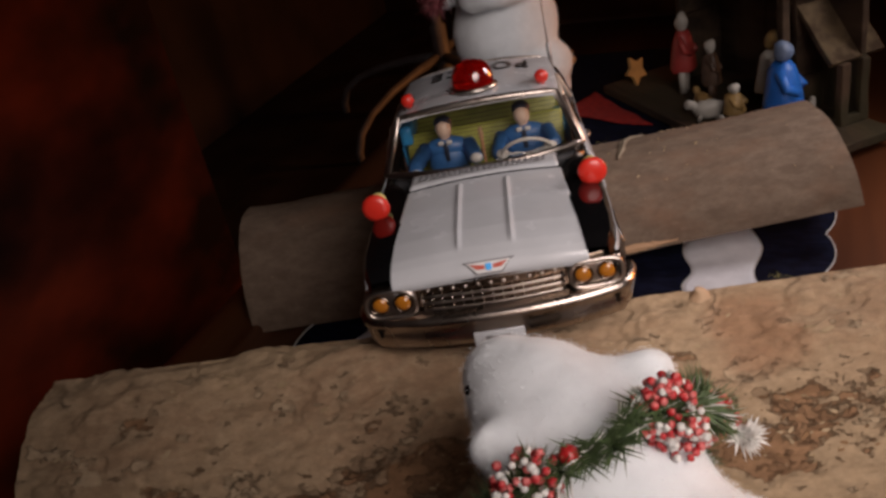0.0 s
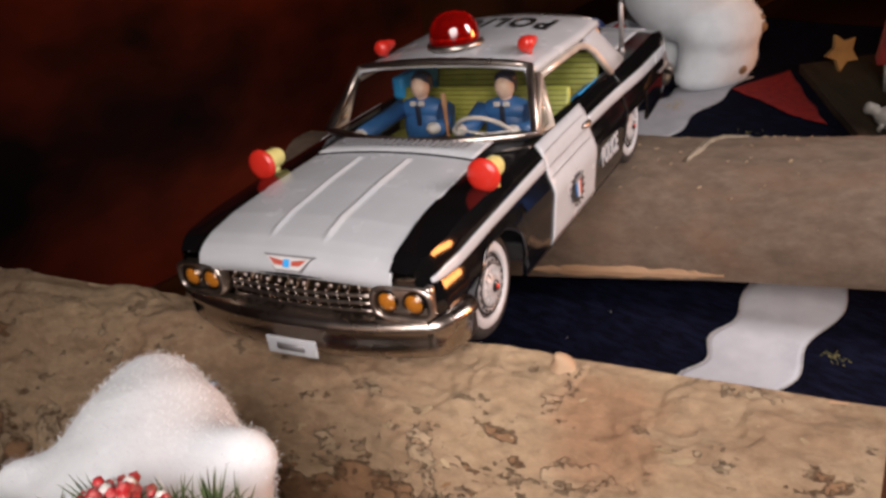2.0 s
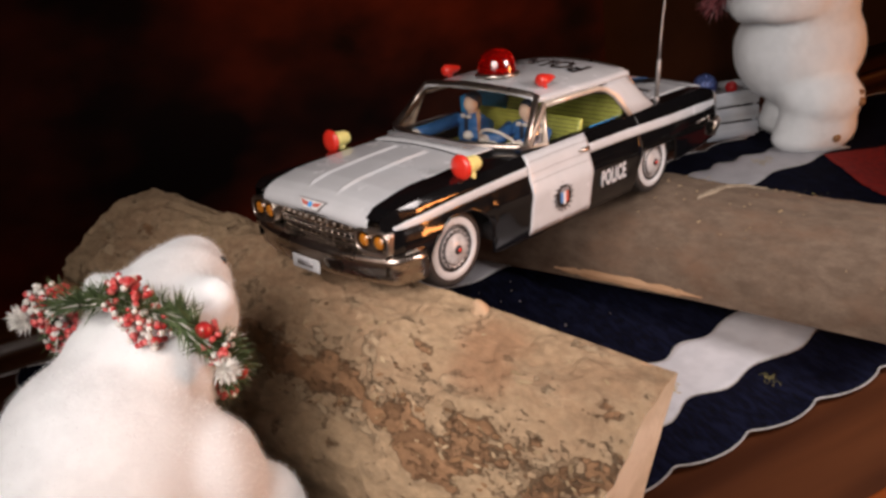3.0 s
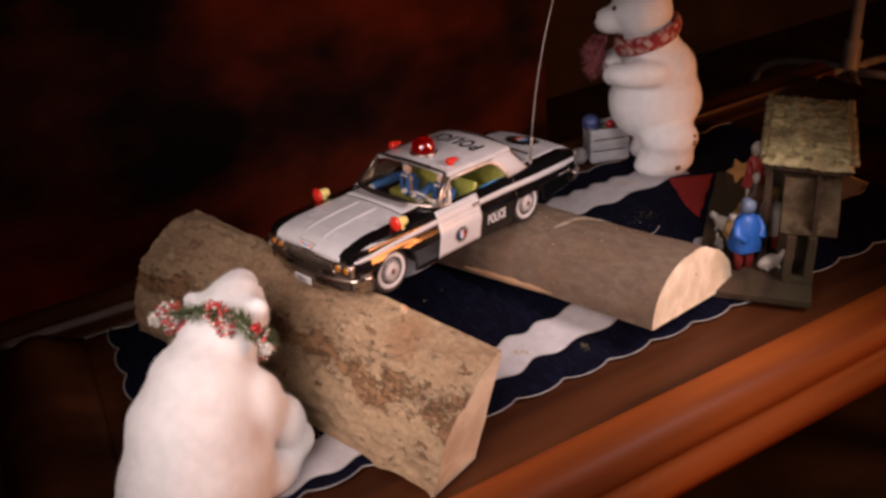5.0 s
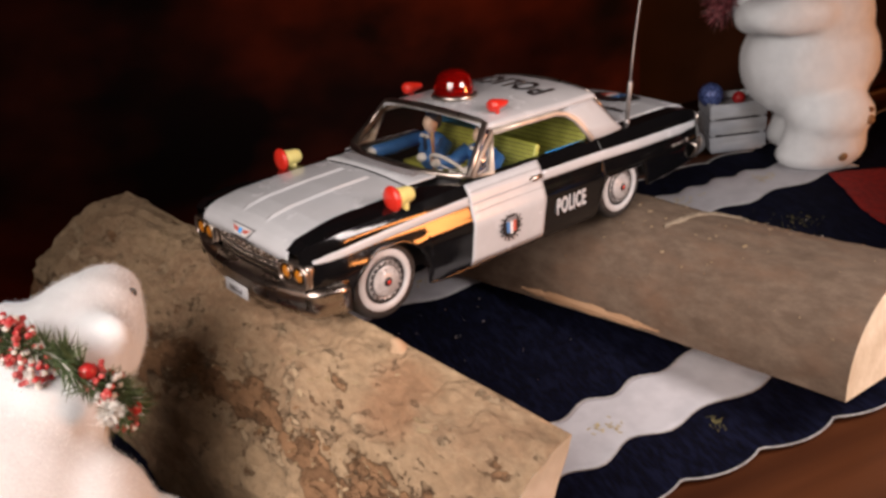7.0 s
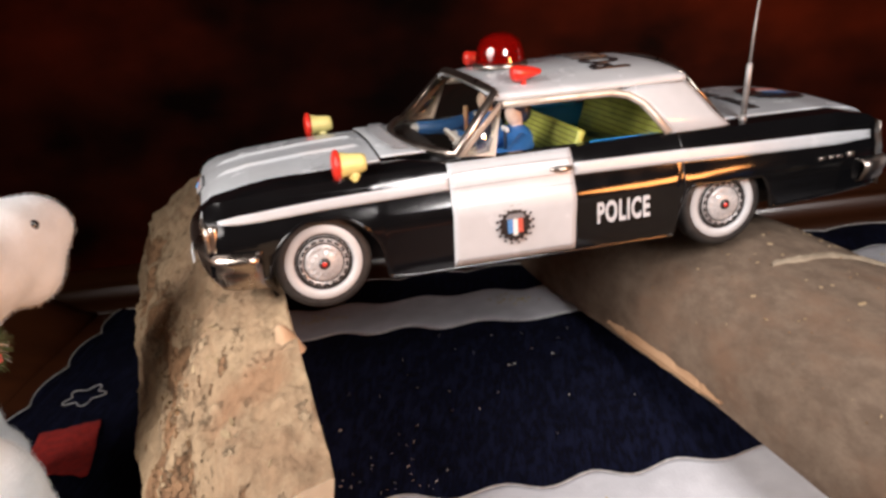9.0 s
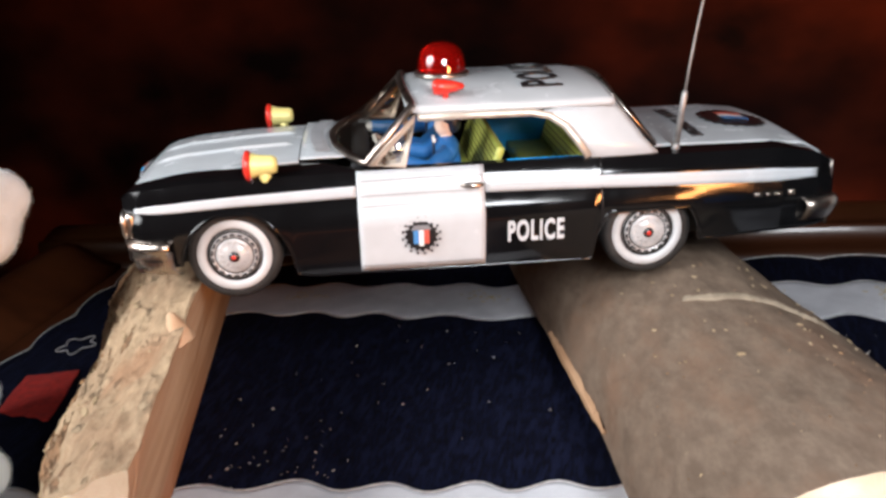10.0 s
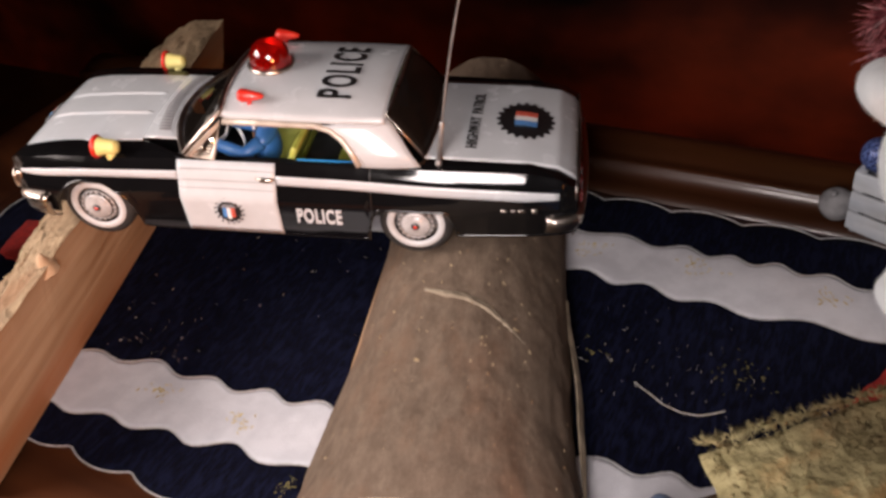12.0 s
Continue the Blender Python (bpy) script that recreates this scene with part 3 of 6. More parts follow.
# ---------------------------------------------------------------- logs
def log_thing(x0, x1, profile, flat, bark, rough, seed, label, nx=260, flake=0.0):
    """A log along x: bark over an open (y, z) profile, closed below by a split or sawn face."""
    root = tagged(new("log"), label, "log", group="logs under the toy car")

    def relief(x, y, z, k):
        p = Vector((x * 16, y * 34, z * 34 + seed))
        v = noise.fractal(p, 0.8, 2.2, 5) * rough
        v += rough * 0.8 * noise.noise((x * 5, k * 3.0, seed + 4))
        v -= rough * 1.3 * max(0, 0.25 - abs(noise.noise((x * 13 + 3, y * 40, z * 40 + seed)))) * flake
        # layers of bark that end in low ragged steps
        for a, lift in ((-0.10, 0.30), (0.10, 0.35), (0.28, 0.30)):
            f = noise.noise((x * 17, y * 34, z * 34 + seed + 2)) + 0.45 * noise.noise((x * 55, y * 90, z * 90 + seed))
            v += rough * lift * flake * max(0.0, min(1.0, (f - a) / 0.05))
        return v

    rows = []
    shape = profile
    for x in span(x0, x1, nx):
        row = []
        profile = shape((x - x0) / (x1 - x0)) if callable(shape) else shape
        m = len(profile)
        e = min(1.0, min(x - x0, x1 - x) / 0.006)
        for k, (y, z) in enumerate(profile):
            a, b2 = profile[max(k - 1, 0)], profile[min(k + 1, m - 1)]
            ny, nz = -(b2[1] - a[1]), (b2[0] - a[0])
            q = math.hypot(ny, nz) or 1
            r = relief(x, y, z, k / m) * (1 if 0 < k < m - 1 else 0.35)
            zz = z + nz / q * r
            row.append((x + flat[2] * (z / 0.1) * (x - x0) / (x1 - x0), y + ny / q * r + flat[0] * (x - x0), max(zz * (1 + flat[1] * (x - x0)), 0.0028)))
        rows.append(row)
    bm = bmesh.new()
    grid_into(bm, rows)
    part("bark", bm, bark, root)
    return root, rows


# quarter log: bark towards the front, a steep split face towards the rear; thicker at its far end
def bark_line(knots, n=130):
    """A smooth line through knots, by chord length."""
    at = [0.0]
    for a, b in zip(knots, knots[1:]):
        at.append(at[-1] + math.hypot(b[0] - a[0], b[1] - a[1]))
    out = []
    k = len(knots)
    for t in span(0, at[-1], n):
        i = max(0, min(k - 2, max(q for q in range(k) if at[q] <= t + 1e-9)))
        f = (t - at[i]) / (at[i + 1] - at[i])
        p0, p1, p2, p3 = (Vector(knots[max(0, min(k - 1, q))]) for q in (i - 1, i, i + 1, i + 2))
        v = 0.5 * ((2 * p1) + (p2 - p0) * f + (2 * p0 - 5 * p1 + 4 * p2 - p3) * f * f + (3 * p1 - p0 - 3 * p2 + p3) * f ** 3)
        out.append((v.x, v.y))
    return out


NEAR_END = bark_line([(-0.112, 0.0), (-0.099, 0.039), (-0.082, 0.067), (-0.056, 0.090), (-0.024, 0.106)])
FAR_END = bark_line([(-0.128, 0.0), (-0.124, 0.035), (-0.110, 0.070), (-0.080, 0.099), (-0.044, 0.112), (-0.022, 0.110)])
prof = lambda t: [(a[0] + (b[0] - a[0]) * t, a[1] + (b[1] - a[1]) * t) for a, b in zip(FAR_END, NEAR_END)]
log1, rows1 = log_thing(-0.246, 0.200, prof, (0.0, 0.0, 0.010), bark_a, 0.0038, 3.0,
                        "split quarter log with rough brown bark and reddish split face", nx=400, flake=1.0)
bm = bmesh.new()
face_rows = []
for r in rows1:
    top = Vector(r[-1])
    line = []
    for t in span(0, 1, 14):
        y = top.y + (-0.058 - top.y) * t
        z = top.z + (0.0028 - top.z) * t
        w = 0.0018 * noise.noise((top.x * 6, t * 7, 9)) * (1 if 0 < t < 1 else 0)
        line.append((top.x - 0.012 * t * (top.x > 0.2), y + w, z))
    face_rows.append(line)
grid_into(bm, face_rows)
part("split_face", bm, split_wood, log1, "reddish split wood face")
for i in (0, -1):
    bm = bmesh.new()
    ring = [Vector(p) for p in rows1[i]] + [Vector(p) for p in face_rows[i][1:]]
    c = sum(ring, Vector()) / len(ring)
    grid_into(bm, [[c + (p - c) * s for p in ring] for s in (0.02, 0.35, 0.7, 1.0)], True)
    part("end_face", bm, cut_wood, log1, "pale sawn end face")
# knot stub at the top edge, broken off pale
bm = bmesh.new()
lathe_into(bm, [(0.0075, -0.0085), (0.0056, -0.003), (0.0040, 0.0005), (0.0026, 0.0025), (0.0013, 0.0040), (0, 0.0048)], Matrix.Translation((0.0985, -0.0280, 0.1080)), 20)
for v in bm.verts:
    v.co += Vector(noise.noise_vector(v.co * 150)) * 0.0024 + Vector((-0.5, 0, 0)) * max(0, v.co.z - 0.109)
part("knot", bm, split_wood, log1, "broken pale knot stub")

# half log: smooth grey bark, flat side down
LOG2 = (-0.205, 0.257)


def log2_profile(x, n=90):
    """The half log's outline at x: wider towards its near end, its flat side lifted along the front edge."""
    front = Vector((interp([(-0.205, 0.162), (0.0, 0.162), (0.12, 0.161), (0.257, 0.152)], x), max(0.003, 0.013 + 0.095 * x)))
    back = Vector((interp([(-0.205, 0.288), (0.03, 0.294), (0.18, 0.300), (0.257, 0.316)], x), 0.003))
    mid, u = (front + back) / 2, (back - front) / 2
    v = Vector((-u.y, u.x)).normalized() * (interp([(-0.2, 0.0765), (0.12, 0.0765), (0.257, 0.081)], x) - mid.y)
    return [tuple(mid - u * math.cos(a) + v * math.sin(a)) for a in span(0, math.pi, n)]


log2, rows2 = log_thing(LOG2[0], LOG2[1], lambda t: log2_profile(LOG2[0] + (LOG2[1] - LOG2[0]) * t), (0.0, 0.0, -0.012), bark_b, 0.0018, 11.0,
                        "half log with smooth grey-brown bark and a pale sawn end")
bm = bmesh.new()
grid_into(bm, [[Vector(r[0]).lerp(Vector(r[-1]), t) for t in span(0, 1, 6)] for r in rows2])
part("sawn_face", bm, cut_wood, log2, "pale sawn underside")
for i in (0, -1):
    bm = bmesh.new()
    ring = [Vector(p) for p in rows2[i]]
    ring += [ring[-1].lerp(ring[0], t) for t in span(0.1, 0.9, 9)]
    c = sum(ring, Vector()) / len(ring)
    grid_into(bm, [[c + (p - c) * s for p in ring] for s in (0.02, 0.35, 0.7, 1.0)], True)
    part("end_face", bm, cut_wood, log2, "pale sawn end face")


# ---------------------------------------------------------------- bears
def bear(name, label, group, balls, spots, at, turn, voxel=0.0022, size=1.0):
    """A flocked bear figurine as one mesh: rounded masses run together and smoothed, dark beads for eyes and nose."""
    bm = bmesh.new()
    for c, r in balls:
        ball_into(bm, c, r, u=24, v=16)
    me = bpy.data.meshes.new(name)
    bm.to_mesh(me)
    bm.free()
    tmp = bpy.data.objects.new(name, me)
    scene.collection.objects.link(tmp)
    rm = tmp.modifiers.new("union", "REMESH")
    rm.mode, rm.voxel_size = "VOXEL", voxel
    sm = tmp.modifiers.new("soft", "SMOOTH")
    sm.iterations, sm.factor = 60, 0.6
    dg = bpy.context.evaluated_depsgraph_get()
    done = bpy.data.meshes.new_from_object(tmp.evaluated_get(dg))
    bpy.data.objects.remove(tmp)
    bm = bmesh.new()
    bm.from_mesh(done)
    for v in bm.verts:
        nrm = v.normal
        v.co += nrm * (0.0010 * noise.noise(v.co * 45))
        if v.co.z < 0.002:
            v.co.z = 0.002
    bm.normal_update()
    r = random.Random(3)
    base = [(f.calc_center_median(), f.normal.copy(), f.calc_area()) for f in bm.faces]
    total = sum(q[2] for q in base)
    for c, nrm, a in base:
        want = a / total * 100000
        for _ in range(int(want) + (r.random() < want % 1)):
            d = (nrm + Vector((r.uniform(-1, 1), r.uniform(-1, 1), r.uniform(-1, 1) - 0.25)) * 1.5).normalized()
            s_ = nrm.cross(d).normalized() * 0.00014
            o = c + Vector((r.uniform(-1, 1), r.uniform(-1, 1), r.uniform(-1, 1))) * 0.0012
            e = o + d * r.uniform(0.0006, 0.0014)
            if e.z > 0.001:
                bm.faces.new((bm.verts.new(o + s_), bm.verts.new(o - s_), bm.verts.new(e)))
    for c, r_, k in spots:
        c = min(base, key=lambda q: (q[0] - Vector(c)).length_squared)
        c = c[0] - c[1] * r_[0] * 0.35
        ball_into(bm, c, r_, mat=k, u=12, v=8)
    ob = mesh_ob(name, bm, [fur, eye_black, dirt_brown])
    ob.matrix_world = pose(*at, 0, 0, turn)
    ob.scale = (size,) * 3
    return tagged(ob, label, "bear figurine", group=group)


GROUP = "bear figurines"
BEAR_A = [((-0.002, -0.030, 0.050), (0.061, 0.070, 0.062)), ((-0.003, -0.014, 0.086), (0.055, 0.058, 0.055)), ((-0.002, 0.008, 0.114), (0.047, 0.046, 0.041)),
          ((0, 0.040, 0.136), (0.036, 0.034, 0.030)), ((0.001, 0.060, 0.146), (0.036, 0.032, 0.027)), ((-0.003, 0.079, 0.151), (0.027, 0.026, 0.023)),
          ((-0.006, 0.094, 0.152), (0.019, 0.020, 0.019)), ((-0.008, 0.105, 0.151), (0.0145, 0.013, 0.0140)), ((-0.005, 0.087, 0.136), (0.022, 0.020, 0.020)),
          ((-0.031, 0.060, 0.160), (0.0105, 0.0090, 0.0105)), ((0.032, 0.060, 0.160), (0.0115, 0.0095, 0.0105)),
          ((0.042, 0.020, 0.090), (0.017, 0.024, 0.034)), ((0.047, 0.040, 0.055), (0.016, 0.019, 0.030)), ((0.048, 0.048, 0.028), (0.016, 0.019, 0.018)),
          ((-0.048, 0.022, 0.090), (0.015, 0.024, 0.034)), ((-0.054, 0.044, 0.052), (0.015, 0.019, 0.030)), ((-0.055, 0.052, 0.026), (0.016, 0.019, 0.017)),
          ((0.034, 0.020, 0.018), (0.026, 0.034, 0.020)), ((-0.034, 0.020, 0.018), (0.026, 0.034, 0.020))]
SPOT_A = [((0.0170, 0.095, 0.160), (0.0026,) * 3, 1), ((-0.0280, 0.095, 0.160), (0.0026,) * 3, 1), ((-0.009, 0.121, 0.154), (0.0048, 0.0040, 0.0036), 1)]
bear_a = bear("bear_figurine", "white flocked polar bear figurine leaning forward on the runner", GROUP, BEAR_A, SPOT_A, (0.051, -0.217, 0.002), 25)
BEAR_B = [((0.002, 0.010, 0.102), (0.050, 0.066, 0.061)), ((0, 0.006, 0.146), (0.044, 0.052, 0.048)), ((0, 0.018, 0.186), (0.037, 0.038, 0.034)),
          ((0, 0.032, 0.232), (0.041, 0.043, 0.038)), ((0, 0.072, 0.222), (0.021, 0.025, 0.019)),
          ((0.030, 0.018, 0.266), (0.012, 0.008, 0.012)), ((-0.030, 0.018, 0.266), (0.012, 0.008, 0.012)),
          ((0.040, 0.038, 0.156), (0.018, 0.044, 0.019)), ((-0.040, 0.038, 0.156), (0.018, 0.044, 0.019)),
          ((0.027, 0.070, 0.154), (0.018, 0.018, 0.017)), ((-0.027, 0.070, 0.154), (0.018, 0.018, 0.017)),
          ((0.028, -0.003, 0.026), (0.026, 0.041, 0.034)), ((-0.028, -0.003, 0.026), (0.026, 0.041, 0.034)),
          ((0.030, 0.010, 0.014), (0.024, 0.034, 0.016)), ((-0.030, 0.010, 0.014), (0.024, 0.034, 0.016)),
          ((0.030, -0.006, 0.055), (0.030, 0.042, 0.03)), ((-0.030, -0.006, 0.055), (0.030, 0.042, 0.03))]
SPOT_B = [((0.018, 0.072, 0.244), (0.004,) * 3, 1), ((-0.018, 0.072, 0.244), (0.004,) * 3, 1), ((0, 0.096, 0.228), (0.007, 0.005, 0.005), 1),
          ((-0.046, -0.016, 0.018), (0.004, 0.005, 0.005), 2), ((-0.050, -0.040, 0.052), (0.003, 0.006, 0.005), 2), ((-0.049, -0.043, 0.064), (0.003, 0.004, 0.003), 2)]
STAND_B = (0.037, 0.546, 0.002)
bear_b = bear("bear_figurine", "white flocked polar bear figurine standing upright, wearing a red scarf", GROUP, BEAR_B, SPOT_B, STAND_B, 128, size=0.96)


# ---------------------------------------------------------------- the tin police car
car = tagged(new("toy_police_car"), "black and white tin toy police car standing across two logs", "toy car")
UP, AXLE = 0.0040, 0.0025      # the roof and the axles sit this much higher on the body
car.matrix_world = pose(0.0004, 0, 0.1185, -5.55, -0.6, -0.6)

HALF_W = [(-0.054, 0.0580), (-0.044, 0.0625), (-0.03, 0.0645), (0.0, 0.0655), (0.10, 0.066), (0.22, 0.0655), (0.275, 0.0635), (0.296, 0.061), (0.305, 0.057)]
INSET = [(-0.014, -0.0060), (-0.006, -0.0025), (0.010, -0.0006), (0.0175, 0.0006), (0.0205, 0.0004), (0.0235, -0.0003), (0.0285, -0.0017), (0.0335, -0.0021), (0.0358, -0.0024), (0.0372, -0.0032), (0.0425, -0.0068)]
BELT = [(-0.054, 0.0330), (-0.048, 0.0368), (-0.02, 0.0398), (0.06, 0.0418), (0.21, 0.0426), (0.275, 0.0425), (0.294, 0.0395), (0.305, 0.033)]
WHEEL_Y, TYRE_R = (-0.002, 0.207), 0.0235


def side_x(y, z):
    """Half the width at y and z: the shoulder under the stripe leans more along the front fender than at the rear."""
    lean = interp([(0.03, -0.0010), (0.16, -0.0011), (0.21, 0.0001), (0.24, 0.0004)], y) * interp([(0.0190, 0.0), (0.0285, 1.0)], z)
    return interp(HALF_W, y) + interp(INSET, z) + lean


def sill(y):
    """Lower edge of the flank, with the wheel openings."""
    z = interp([(-0.052, 0.002), (-0.03, 0.000), (0.024, -0.008), (0.04, -0.0098), (0.178, -0.0100), (0.19, -0.008), (0.232, -0.002), (0.305, 0.002)], y)
    for c, r, top in ((0.0, 0.0275, 0.0245), (0.206, 0.0275, 0.0165)):
        d = abs(y - c)
        if d < r:
            z = max(z, min(math.sqrt(r * r - d * d) - 0.002, top))
    return z


def flank(y0, y1, zlo, zhi, off, s, ny=20, nz=6, bm=None):
    """A patch of the car's side, off outside of it; zlo and zhi are functions of y."""
    bm = bm or bmesh.new()
    rows = []
    for y in span(y0, y1, ny):
        a, c = zlo(y), zhi(y)
        rows.append([(s * (side_x(y, z) + off), y, z) for z in span(a, c, nz)])
    grid_into(bm, rows)
    return bm


bm = bmesh.new()
for s in (-1, 1):
    flank(-0.053, 0.305, sill, lambda y: interp(BELT, y), 0, s, 190, 12, bm)
    # rolled lip round the wheel openings and along the sill
    tube_into(bm, [(s * (side_x(y, sill(y)) - 0.0006), y, sill(y)) for y in span(-0.05, 0.305, 190)], 0.0011, 6)
    # fender top in front of the screen, shoulder beside the cabin, rear shoulder
    rows = []
    for y in span(-0.054, 0.305, 120):
        zb = interp(BELT, y)
        xo = side_x(y, zb)
        xi = interp([(-0.054, 0.0460), (0.03, 0.0405), (0.058, 0.0535), (0.205, 0.0545), (0.214, 0.0475), (0.305, 0.0475)], y)
        zi = zb + interp([(-0.052, 0.0005), (-0.03, 0.0022), (0.045, 0.0022), (0.06, 0.0006), (0.2, 0.0006), (0.22, 0.0014), (0.28, 0.0012), (0.305, 0)], y)
        rows.append([(s * (xo + (xi - xo) * t), y, zb + (zi - zb) * math.sin(t * math.pi / 2)) for t in span(0, 1, 8)])
    grid_into(bm, rows)
bmesh.ops.remove_doubles(bm, verts=bm.verts[:], dist=1e-6)
part("body_shell", bm, black_paint, car)

bm = bmesh.new()
box_into(bm, (0, 0.127, 0.004), (0.084, 0.34, 0.022), bevel=0.003)
box_into(bm, (0, 0.105, -0.004), (0.118, 0.128, 0.010), bevel=0.002)
box_into(bm, (0, 0.27, 0.010), (0.110, 0.060, 0.018), bevel=0.003)
box_into(bm, (0, -0.036, 0.010), (0.104, 0.020, 0.024), bevel=0.003)
part("underbody", bm, dark_inside, car)


def deck(bm, ys, edge, crown, zedge, nx=25, ridge=None):
    rows = []
    for y in ys:
        e, row = edge(y), []
        for t in span(-1, 1, nx):
            z = zedge(y) + crown(y) * (1 - t * t)
            if ridge:
                z += ridge(t * e, y)
            row.append((t * e, y, z))
        rows.append(row)
    grid_into(bm, rows)


def hood_edge(y):
    return interp([(-0.0545, 0.0462), (0.05, 0.0412)], y)


def hood_z(y):
    return interp([(-0.0545, 0.0262), (-0.0540, 0.0296), (-0.0525, 0.0325), (-0.0495, 0.0351), (-0.044, 0.0375), (-0.03, 0.0404), (0.0, 0.0428), (0.05, 0.0446)], y)


def hood_ridge(x, y):
    k = math.exp(-((abs(x) - 0.0128) / 0.0011) ** 2) * 0.0013
    return k * max(0, min(1, (y + 0.046) / 0.006)) * max(0, min(1, (0.028 - y) / 0.004))


bm = bmesh.new()
deck(bm, span(-0.0545, 0.0318, 110), hood_edge, lambda y: interp([(-0.0545, 0.001), (-0.04, 0.0022), (0.05, 0.0026)], y), hood_z, 121, hood_ridge)
hood = part("hood", thick(bm, 0.0008), white_paint, car, "white hood with two pressed ridges")
# cowl with its vent slots
bm = bmesh.new()
rows = []
for t in span(-1, 1, 41):
    x = t * 0.0412
    y1 = 0.0480 + 0.010 * t * t
    rows.append([(x, 0.0325 + (y1 - 0.0325) * q, 0.0453 + 0.0024 * (1 - t * t)) for q in (0, 0.35, 0.7, 1)])
grid_into(bm, rows)
cowl = part("cowl", thick(bm, 0.0008), white_paint, car)
for i in range(22):
    x = -0.034 + 0.068 * i / 21
    t = x / 0.0412
    bm = bmesh.new()
    box_into(bm, (x, 0.0400 + 0.006 * t * t, 0.0466 + 0.0024 * (1 - t * t)), (0.0016, 0.0074, 0.0006), bevel=0.0002)
    part("vent_slot", bm, print_grey, cowl)

# trunk lid, falling away to the tail
bm = bmesh.new()
deck(bm, span(0.2125, 0.304, 50), lambda y: interp([(0.21, 0.0478), (0.30, 0.0478), (0.305, 0.046)], y), lambda y: 0.0022,
     lambda y: interp([(0.21, 0.0443), (0.27, 0.0440), (0.292, 0.0418), (0.300, 0.0375), (0.304, 0.033)], y), 31)
trunk = part("trunk_lid", thick(bm, 0.0008), white_paint, car, "white trunk lid")
bm = bmesh.new()
rows = [[(t * interp([(0.004, 0.058), (0.034, 0.0565)], z), 0.3045 + 0.002 * (1 - t * t) - 0.10 * abs(z - 0.018) * 0.2, z) for t in span(-1, 1, 21)] for z in span(0.0, 0.0345, 8)]
grid_into(bm, rows)
tail = part("tail_panel", thick(bm, 0.001), chrome, car, "nickel-plated tail panel")
for x in (-0.046, -0.032, -0.018, 0.018, 0.032, 0.046):
    bm = bmesh.new()
    lathe_into(bm, [(0, 0.002), (0.004, 0.0018), (0.0052, 0)], basis((x, 0.3062, 0.022), (1, 0, 0), (0, 0, 1)) @ pose(0, 0, 0, 180), 16)
    part("tail_light", bm, red_lens, tail)

